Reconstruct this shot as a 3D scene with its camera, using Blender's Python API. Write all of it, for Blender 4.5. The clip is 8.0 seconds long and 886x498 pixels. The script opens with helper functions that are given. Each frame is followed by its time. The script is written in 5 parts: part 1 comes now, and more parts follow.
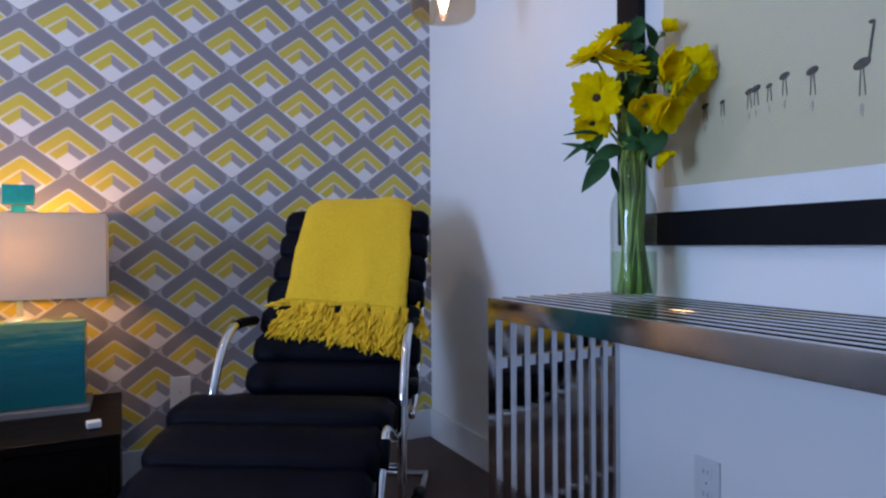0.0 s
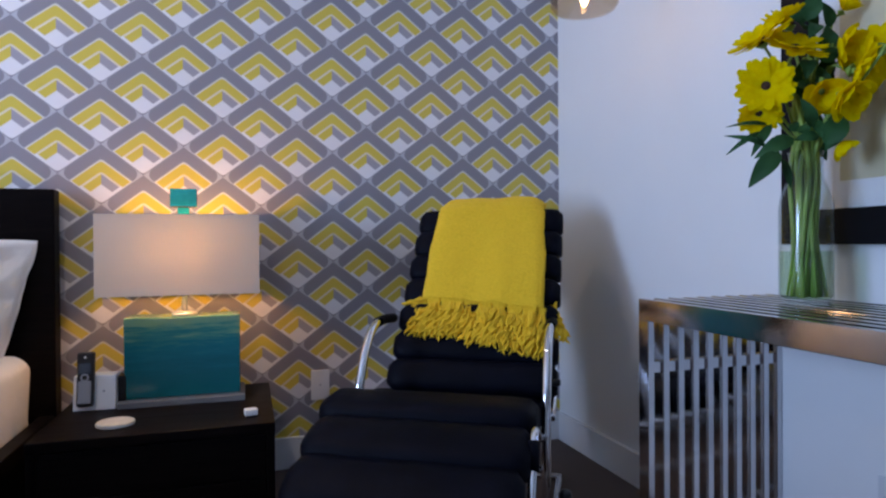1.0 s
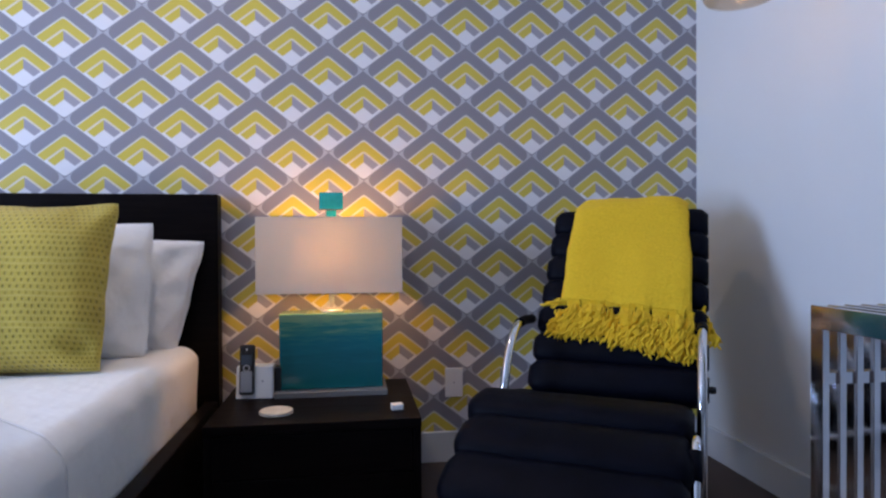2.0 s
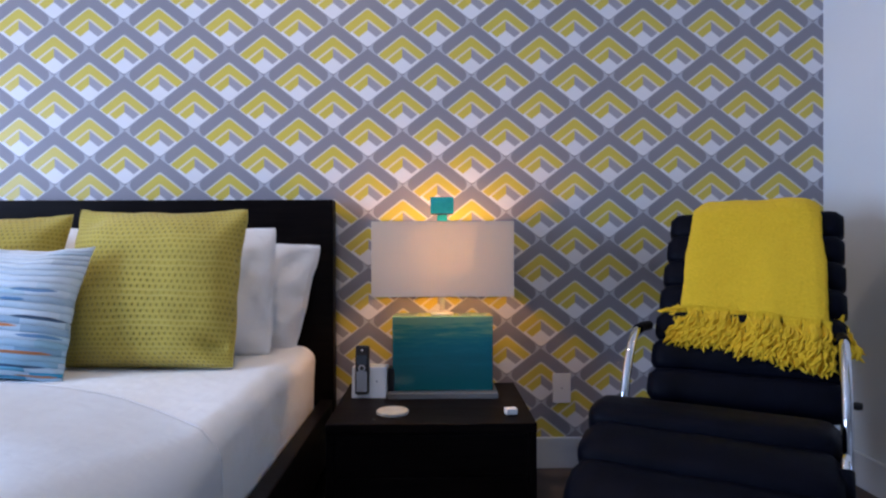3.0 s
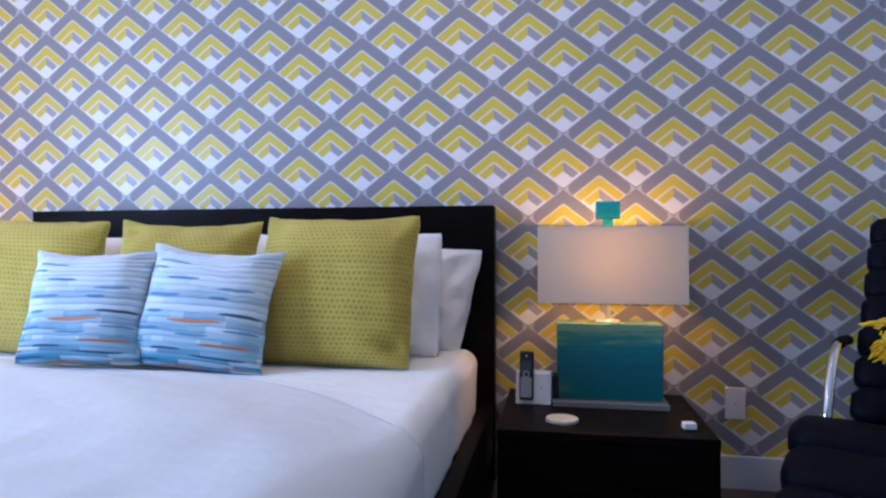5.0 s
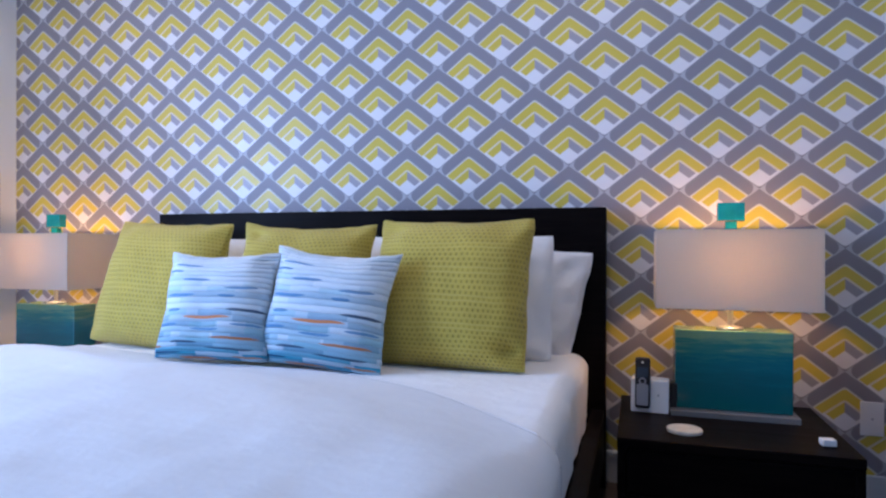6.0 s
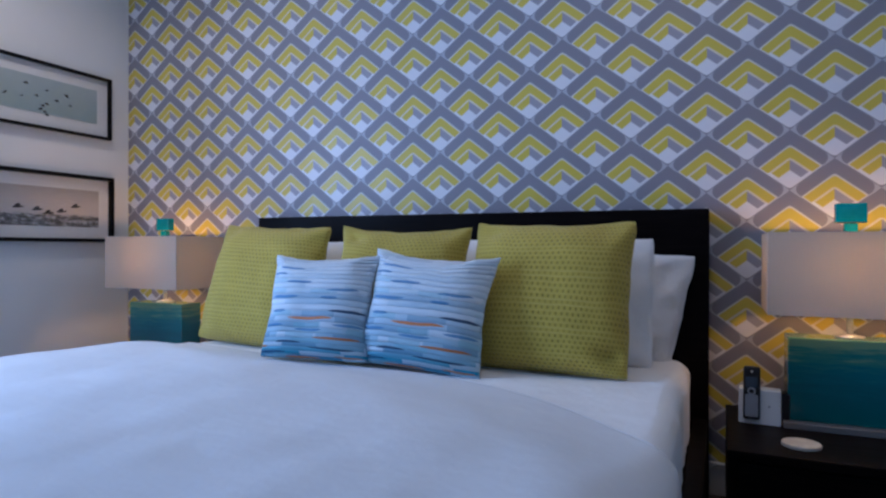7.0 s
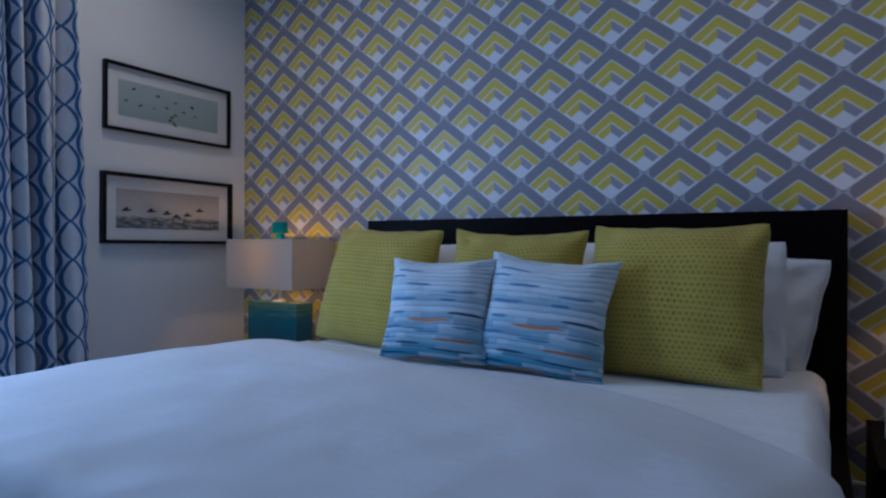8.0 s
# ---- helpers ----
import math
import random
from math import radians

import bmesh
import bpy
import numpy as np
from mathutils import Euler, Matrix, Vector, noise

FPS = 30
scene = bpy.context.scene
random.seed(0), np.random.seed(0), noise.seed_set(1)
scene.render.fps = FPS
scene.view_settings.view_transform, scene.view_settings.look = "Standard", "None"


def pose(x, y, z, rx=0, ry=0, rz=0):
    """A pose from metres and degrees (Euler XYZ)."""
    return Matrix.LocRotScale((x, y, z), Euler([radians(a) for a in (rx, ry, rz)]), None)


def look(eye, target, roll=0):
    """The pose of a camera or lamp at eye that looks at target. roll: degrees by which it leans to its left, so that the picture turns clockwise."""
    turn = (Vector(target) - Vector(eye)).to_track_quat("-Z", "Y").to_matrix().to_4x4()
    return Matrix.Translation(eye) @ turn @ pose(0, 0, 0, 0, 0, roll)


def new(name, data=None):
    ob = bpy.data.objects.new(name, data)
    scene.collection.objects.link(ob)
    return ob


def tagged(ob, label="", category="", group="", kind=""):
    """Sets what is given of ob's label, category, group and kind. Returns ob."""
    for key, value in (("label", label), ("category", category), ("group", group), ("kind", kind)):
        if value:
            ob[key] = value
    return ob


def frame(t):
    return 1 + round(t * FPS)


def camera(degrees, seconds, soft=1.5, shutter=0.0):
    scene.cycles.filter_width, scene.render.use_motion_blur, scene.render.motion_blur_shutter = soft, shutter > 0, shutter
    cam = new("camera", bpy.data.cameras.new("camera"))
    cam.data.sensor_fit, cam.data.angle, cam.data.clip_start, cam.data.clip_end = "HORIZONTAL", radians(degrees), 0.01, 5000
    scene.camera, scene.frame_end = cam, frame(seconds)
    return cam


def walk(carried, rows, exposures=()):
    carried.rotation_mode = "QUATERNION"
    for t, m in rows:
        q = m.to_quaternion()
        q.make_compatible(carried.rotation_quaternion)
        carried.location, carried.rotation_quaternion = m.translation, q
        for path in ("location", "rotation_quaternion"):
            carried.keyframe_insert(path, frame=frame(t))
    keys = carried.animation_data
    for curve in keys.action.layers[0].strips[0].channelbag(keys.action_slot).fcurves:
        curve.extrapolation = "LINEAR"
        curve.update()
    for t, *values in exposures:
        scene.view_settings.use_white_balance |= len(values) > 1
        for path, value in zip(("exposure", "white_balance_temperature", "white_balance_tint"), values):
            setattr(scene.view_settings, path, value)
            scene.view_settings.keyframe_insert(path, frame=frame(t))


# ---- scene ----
cam = camera(71.14, 8.0, soft=2.3)
# seconds, x, y, z, yaw, pitch, roll
ROWS = [
    (0, 0.9704, -2.4505, 0.8383, -27.020, -0.403, 0.352),
    (0.5, 0.9296, -2.4197, 0.8378, -22.468, -0.419, 0.415),
    (1, 0.8785, -2.3997, 0.8377, -17.508, -0.387, 0.362),
    (1.5, 0.8149, -2.3953, 0.8423, -12.808, -0.468, 0.310),
    (2, 0.7525, -2.3869, 0.8486, -8.270, -0.516, 0.283),
    (3.5, 0.6154, -2.3822, 0.8544, 2.239, -0.204, 0.141),
    (4, 0.5891, -2.3870, 0.8547, 4.986, -0.122, 0.102),
    (5.5, 0.4362, -2.4011, 0.8695, 13.460, 0.009, -0.040),
    (6, 0.3795, -2.4173, 0.8765, 17.282, -0.096, -0.166),
    (6.5, 0.3484, -2.4247, 0.8792, 20.653, -0.030, -0.173),
    (7, 0.3033, -2.4439, 0.8879, 23.917, -0.140, -0.169),
    (7.5, 0.2588, -2.4713, 0.8956, 27.104, -0.157, -0.179),
    (8, 0.2000, -2.5064, 0.8958, 31.366, -0.102, -0.216),
]
EXPOSURES = [(0.0, -0.07, 6850, 15), (1.5, 0.0, 6980, 15), (3.5, -0.10, 6850, 15), (5.6, -0.12, 6300, 16), (6.5, -0.58, 6100, 14), (7.0, -0.97, 5920, 12), (7.5, -1.28, 5830, 10), (8.0, -1.75, 5680, 7)]
walk(cam, [(t, pose(x, y, z, 90 + pitch, roll, yaw)) for t, x, y, z, yaw, pitch, roll in ROWS], EXPOSURES)

# ---- light ----
world = bpy.data.worlds.new("sky")
scene.world = world
world.use_nodes = True
wn = world.node_tree.nodes
sky = wn.new("ShaderNodeTexSky")
sky.sky_type, sky.sun_disc = "NISHITA", False
sky.sun_elevation, sky.sun_rotation = radians(48), radians(100)
world.node_tree.links.new(sky.outputs[0], wn["Background"].inputs[0])
wn["Background"].inputs[1].default_value = 0.1

# room, in metres: the papered wall lies in y = 0, the bed stands against it
WEST, EAST, SOUTH, HIGH = -2.698, 2.16, -4.9, 2.7
WIN_Y0, WIN_Y1, WIN_Z0, WIN_Z1 = -2.50, -1.15, 0.16, 2.05


def lamp(name, kind, energy, color, m, **kw):
    data = bpy.data.lights.new(name, kind)
    data.energy, data.color = energy, color
    for k, v in kw.items():
        if k == "size":
            data.size = v
        elif k == "size_y":
            data.size_y = v
        elif k == "shape":
            data.shape = v
        elif k == "radius":
            data.shadow_soft_size = v
        elif k == "spread":
            data.spread = v
    ob = new(name, data)
    ob.matrix_world = m
    return ob


DAY = 212.0
DAY_COL, NEUTRAL = (0.37, 0.575, 1.0), (1.0, 0.82, 0.67)
lamp("window_daylight", "AREA", DAY, DAY_COL,
     look((WEST - 0.06, (WIN_Y0 + WIN_Y1) / 2, (WIN_Z0 + WIN_Z1) / 2), (1.0, (WIN_Y0 + WIN_Y1) / 2 + 0.2, 0.9)),
     shape="RECTANGLE", size=WIN_Y1 - WIN_Y0 - 0.1, size_y=WIN_Z1 - WIN_Z0 - 0.1)
LAMP_SPOTS = [(0.678, -0.185), (-2.212, -0.185)]
# unseen ceiling lamps, added to brighten the papered wall and the west wall
FILL_LIGHTS = [(-1.98, -0.95, 10.5), (0.20, -0.75, 5.2)]
for lx, ly, power in FILL_LIGHTS:
    lamp("fill_light", "AREA", power, NEUTRAL, pose(lx, ly, HIGH - 0.03), shape="DISK", size=0.09, spread=radians(140))
PENDANT = (1.815, -0.806)


# ---- materials ----
class Mat:
    """A node material with short ways to add nodes."""

    def __init__(self, name, color=(0.5, 0.5, 0.5), rough=0.5, metal=0.0, **kw):
        self.m = bpy.data.materials.new(name)
        self.m.use_nodes = True
        self.t = self.m.node_tree
        self.b = self.t.nodes["Principled BSDF"]
        self.set("Base Color", (*color, 1))
        self.set("Roughness", rough)
        self.set("Metallic", metal)
        for k, v in kw.items():
            self.set(k.replace("_", " ").title().replace("Ior", "IOR"), v)

    def set(self, socket, v):
        s = self.b.inputs[socket]
        if isinstance(v, bpy.types.NodeSocket):
            self.t.links.new(v, s)
        else:
            s.default_value = v

    def node(self, kind, **kw):
        n = self.t.nodes.new("ShaderNode" + kind)
        return n

    def link(self, a, b):
        if isinstance(a, bpy.types.NodeSocket):
            self.t.links.new(a, b)
        else:
            b.default_value = a

    def math(self, op, a, b=0.0, c=0.0):
        n = self.node("Math")
        n.operation = op
        for v, s in zip((a, b, c), n.inputs):
            self.link(v, s)
        return n.outputs[0]

    def mix(self, fac, a, b, blend="MIX"):
        n = self.node("Mix")
        n.data_type, n.blend_type = "RGBA", blend
        self.link(fac, n.inputs[0])
        for v, s in ((a, n.inputs[6]), (b, n.inputs[7])):
            self.link((*v, 1) if isinstance(v, tuple) and len(v) == 3 else v, s)
        return n.outputs[2]

    def coords(self, which="Object", scale=(1, 1, 1)):
        n = self.node("TexCoord")
        mp = self.node("Mapping")
        mp.inputs["Scale"].default_value = scale
        self.t.links.new(n.outputs[which], mp.inputs[0])
        return mp.outputs[0]

    def noise(self, scale, detail=3.0, vec=None, rough=0.55):
        n = self.node("TexNoise")
        n.inputs["Scale"].default_value, n.inputs["Detail"].default_value, n.inputs["Roughness"].default_value = scale, detail, rough
        if vec is not None:
            self.t.links.new(vec, n.inputs["Vector"])
        return n.outputs["Fac"]

    def white(self, vec):
        n = self.node("TexWhiteNoise")
        n.noise_dimensions = "3D"
        self.t.links.new(vec, n.inputs["Vector"])
        return n.outputs["Value"]

    def ramp(self, fac, stops, interp="LINEAR"):
        n = self.node("ValToRGB")
        n.color_ramp.interpolation = interp
        el = n.color_ramp.elements
        while len(el) < len(stops):
            el.new(0.5)
        for e, (p, c) in zip(el, stops):
            e.position, e.color = p, (*c, 1)
        self.link(fac, n.inputs[0])
        return n.outputs[0]

    def sep(self, vec):
        n = self.node("SeparateXYZ")
        self.t.links.new(vec, n.inputs[0])
        return n.outputs

    def comb(self, x, y, z=0.0):
        n = self.node("CombineXYZ")
        for v, s in zip((x, y, z), n.inputs):
            self.link(v, s)
        return n.outputs[0]

    def bump(self, height, strength=0.3, dist=0.005):
        n = self.node("Bump")
        n.inputs["Strength"].default_value, n.inputs["Distance"].default_value = strength, dist
        self.t.links.new(height, n.inputs["Height"])
        self.t.links.new(n.outputs[0], self.b.inputs["Normal"])

    def vary(self, base, scale, amount, vec=None):
        """base colour, a little lighter and darker over a noise."""
        f = self.noise(scale, 4, vec if vec is not None else self.coords())
        lo = tuple(max(0, c * (1 - amount)) for c in base)
        hi = tuple(min(1, c * (1 + amount)) for c in base)
        return self.ramp(f, [(0.3, lo), (0.7, hi)])


def simple(name, color, rough, metal=0.0, scale=8.0, amount=0.12, bump=0.0, bscale=80.0, dist=0.002, vec_scale=(1, 1, 1), **kw):
    m = Mat(name, color, rough, metal, **kw)
    v = m.coords(scale=vec_scale)
    m.set("Base Color", m.vary(color, scale, amount, v))
    r = m.noise(scale * 3, 3, v)
    m.set("Roughness", m.math("MULTIPLY_ADD", r, 0.16, rough - 0.08))
    if bump:
        m.bump(m.noise(bscale, 4, v), bump, dist)
    return m


# wallpaper: a lattice of lozenges, each with stacked chevrons and a pale foot
PAPER_A, PAPER_B, PAPER_Z = 0.1325, 0.10482, 1.089


def wallpaper():
    m = Mat("wallpaper", (0.5, 0.5, 0.5), 0.5)
    geo = m.node("NewGeometry")
    x, y, z = m.sep(geo.outputs["Position"])
    px = m.math("DIVIDE", x, PAPER_A)
    pz = m.math("DIVIDE", m.math("SUBTRACT", z, PAPER_Z), PAPER_B)
    fm = m.math("FRACT", m.math("MULTIPLY", m.math("ADD", px, pz), 0.5))
    fn = m.math("FRACT", m.math("MULTIPLY", m.math("SUBTRACT", px, pz), 0.5))
    a1, a2 = m.math("MULTIPLY_ADD", fm, 2.0, -1.0), m.math("MULTIPLY_ADD", fn, -2.0, 1.0)
    b1, b2 = m.math("MULTIPLY_ADD", fn, 2.0, -1.0), m.math("MULTIPLY_ADD", fm, -2.0, 1.0)
    d = m.math("MAXIMUM", a1, a2)
    ds = m.math("SMOOTH_MAX", a1, a2, 0.22)
    e = m.math("SMOOTH_MAX", b1, b2, 0.05)
    cx = m.math("SUBTRACT", m.math("ADD", fm, fn), 1.0)
    # the bands run up to the upper edge and have rounded ends
    qd = m.math("MAXIMUM", m.math("SUBTRACT", d, 0.60), 0.0)
    qe = m.math("MAXIMUM", m.math("SUBTRACT", e, 0.54), 0.0)
    rim = m.math("SQRT", m.math("ADD", m.math("MULTIPLY", qd, qd), m.math("MULTIPLY", qe, qe)))

    def step(v, lo, soft=0.03):
        n = m.node("MapRange")
        n.interpolation_type = "SMOOTHSTEP"
        n.inputs[1].default_value, n.inputs[2].default_value = lo - soft, lo + soft
        m.link(v, n.inputs[0])
        return n.outputs[0]

    vec = m.comb(x, z, 0.0)
    grain = m.noise(900, 2, vec)
    cloth = m.noise(6, 3, vec)
    pale = m.mix(cloth, (0.79, 0.77, 0.78), (0.85, 0.83, 0.84))
    gray = m.mix(cloth, (0.215, 0.20, 0.23), (0.255, 0.235, 0.27))
    gray2 = m.mix(cloth, (0.33, 0.30, 0.34), (0.37, 0.34, 0.38))
    yellow = m.mix(cloth, (0.64, 0.485, 0.030), (0.72, 0.555, 0.045))
    line = m.mix(cloth, (0.44, 0.44, 0.48), (0.50, 0.50, 0.54))
    col = pale
    # inner chevron: yellow on one side, grey on the other
    small = m.math("MULTIPLY", step(d, -0.33), m.math("SUBTRACT", 1.0, step(d, 0.02)))
    small = m.math("MULTIPLY", small, m.math("SUBTRACT", 1.0, step(e, 0.84)))
    side = step(cx, 0.0, 0.015)
    col = m.mix(m.math("MULTIPLY", small, 1.0), col, m.mix(side, yellow, gray2))
    # broad yellow chevron
    broad = m.math("MULTIPLY", step(ds, 0.09), m.math("SUBTRACT", 1.0, step(ds, 0.475)))
    broad = m.math("MULTIPLY", broad, m.math("SUBTRACT", 1.0, step(e, 0.925)))
    gap = m.math("MULTIPLY", step(d, 0.02), m.math("SUBTRACT", 1.0, m.math("MAXIMUM", step(ds, 0.09), step(e, 0.84))))
    col = m.mix(gap, col, m.mix(cloth, (0.76, 0.66, 0.47), (0.82, 0.72, 0.53)))
    col = m.mix(broad, col, yellow)
    # grey band over it, and the pale line between the lozenges
    band = m.math("MULTIPLY", step(ds, 0.52), m.math("SUBTRACT", 1.0, step(rim, 0.402, 0.02)))
    edge = step(m.math("MAXIMUM", d, e), 0.93, 0.03)
    upper = step(d, 0.50)
    col = m.mix(m.math("MULTIPLY", edge, upper), col, line)
    col = m.mix(m.math("MULTIPLY", upper, m.math("SUBTRACT", 1.0, broad)), col, line)
    foot = m.math("SMOOTH_MAX", m.math("SMOOTH_MAX", b1, b2, 0.25), m.math("ADD", d, 0.10), 0.12)
    col = m.mix(m.math("MULTIPLY", step(foot, 0.965), m.math("SUBTRACT", 1.0, upper)), col, gray)
    outline = m.math("MULTIPLY", step(ds, 0.455), m.math("SUBTRACT", 1.0, step(ds, 0.525)))
    col = m.mix(m.math("MULTIPLY", outline, m.math("SUBTRACT", 1.0, edge)), col, m.mix(cloth, (0.70, 0.67, 0.58), (0.76, 0.73, 0.64)))
    col = m.mix(band, col, gray)
    col = m.mix(m.math("MULTIPLY", grain, 0.10), col, (0.9, 0.9, 0.9))
    m.set("Base Color", col)
    m.set("Roughness", m.math("MULTIPLY_ADD", band, 0.14, 0.34))
    m.set("Specular IOR Level", 0.5)
    m.bump(m.math("MULTIPLY_ADD", band, 0.6, grain), 0.12, 0.001)
    return m.m


def wall_paint(name, color, grain=260.0):
    m = Mat(name, color, 0.62)
    v = m.coords()
    m.set("Base Color", m.vary(color, 1.3, 0.03, v))
    m.bump(m.noise(grain, 3, v), 0.12, 0.0015)
    return m.m


def carpet():
    m = Mat("carpet", (0.12, 0.085, 0.075), 0.95)
    v = m.coords()
    f = m.noise(260, 4, v)
    g = m.noise(5, 3, v)
    m.set("Base Color", m.mix(g, m.ramp(f, [(0.3, (0.075, 0.054, 0.048)), (0.7, (0.15, 0.11, 0.098))]), (0.095, 0.070, 0.062)))
    m.bump(f, 0.7, 0.004)
    return m.m


def espresso(name="espresso_wood", axis=(1, 14, 14)):
    m = Mat(name, (0.02, 0.014, 0.013), 0.38)
    m.set("Specular IOR Level", 0.055)
    v = m.coords(scale=axis)
    f = m.noise(5, 6, v, 0.65)
    m.set("Base Color", m.ramp(f, [(0.3, (0.0025, 0.002, 0.0026)), (0.7, (0.009, 0.0062, 0.0058))]))
    m.set("Roughness", m.math("MULTIPLY_ADD", f, 0.25, 0.28))
    m.bump(f, 0.12, 0.001)
    return m.m


def cotton(name, color, wr=0.5):
    m = Mat(name, color, 0.8, Sheen_Weight=0.15)
    v = m.coords()
    m.set("Base Color", m.vary(color, 3, 0.03, v))
    big, fine = m.noise(7, 4, v), m.noise(600, 2, v)
    m.bump(m.math("MULTIPLY_ADD", fine, 0.05, big), wr, 0.02)
    return m.m


def knit_green():
    m = Mat("green_knit", (0.30, 0.30, 0.035), 0.9, Sheen_Weight=0.2)
    m.set("Specular IOR Level", 0.2)
    u, v, _ = m.sep(m.coords("UV"))
    wob = m.math("MULTIPLY", m.math("SUBTRACT", m.noise(3, 2, m.coords("UV")), 0.5), 0.03)
    row = m.math("MULTIPLY", m.math("ADD", v, wob), 33.0)
    ri = m.math("FLOOR", row)
    col = m.math("ADD", m.math("MULTIPLY", u, 36.0), m.math("MULTIPLY", m.math("MODULO", ri, 2.0), 0.5))
    fu = m.math("SUBTRACT", m.math("FRACT", col), 0.5)
    fv = m.math("SUBTRACT", m.math("FRACT", row), 0.5)
    r = m.math("SQRT", m.math("ADD", m.math("MULTIPLY", m.math("MULTIPLY", fu, fu), 2.0), m.math("MULTIPLY", fv, fv)))
    # every fifth row is a closed row
    closed = m.math("GREATER_THAN", m.math("MODULO", ri, 5.0), 3.5)
    hole = m.math("SUBTRACT", 1.0, m.math("MINIMUM", m.math("MULTIPLY", r, 3.0), 1.0))
    hole = m.math("MULTIPLY", hole, m.math("MULTIPLY_ADD", closed, -0.5, 1.0))
    c = m.vary((0.54, 0.405, 0.070), 9, 0.13)
    c = m.mix(m.math("MULTIPLY", m.noise(60, 3, m.comb(m.math("MULTIPLY", u, 0.06), v)), 0.35), c, (0.34, 0.28, 0.045))
    thread = m.math("POWER", m.math("MULTIPLY", m.math("ABSOLUTE", fv), 2.0), 4.0)
    c = m.mix(m.math("MULTIPLY", thread, m.math("MULTIPLY_ADD", closed, 0.25, 0.22)), c, (0.66, 0.54, 0.20))
    c = m.mix(m.math("MULTIPLY", m.math("MINIMUM", m.math("MULTIPLY", hole, 2.2), 1.0), m.math("MULTIPLY_ADD", m.noise(7, 3, m.coords("UV")), 0.75, 0.25)), c, (0.17, 0.13, 0.018))
    m.set("Base Color", c)
    fuzz = m.noise(500, 2, m.coords())
    m.bump(m.math("ADD", m.math("MULTIPLY", hole, -1.0), m.math("MULTIPLY", fuzz, 0.4)), 0.7, 0.006)
    return m.m


# dashes of the streaked cushions: first and last u, v, ink
DASHES = [(0.33, 0.71, 0.38, "o"), (0.54, 0.93, 0.225, "o"), (0.68, 0.96, 0.050, "o"), (0.01, 0.13, 0.135, "o"), (0.30, 0.58, 0.018, "o"),
          (0.66, 1.00, 0.435, "n"), (0.50, 0.88, 0.130, "n"), (0.14, 0.30, 0.430, "b"), (0.05, 0.27, 0.735, "b"), (0.14, 0.42, 0.800, "b"),
          (0.26, 0.50, 0.665, "b"), (0.58, 0.72, 0.535, "b"), (0.04, 0.30, 0.320, "b"), (0.24, 0.46, 0.175, "n"), (0.00, 0.34, 0.072, "n"),
          (0.70, 0.98, 0.330, "b"), (0.62, 0.90, 0.600, "b"), (0.40, 0.62, 0.290, "b"), (0.10, 0.40, 0.540, "b")]


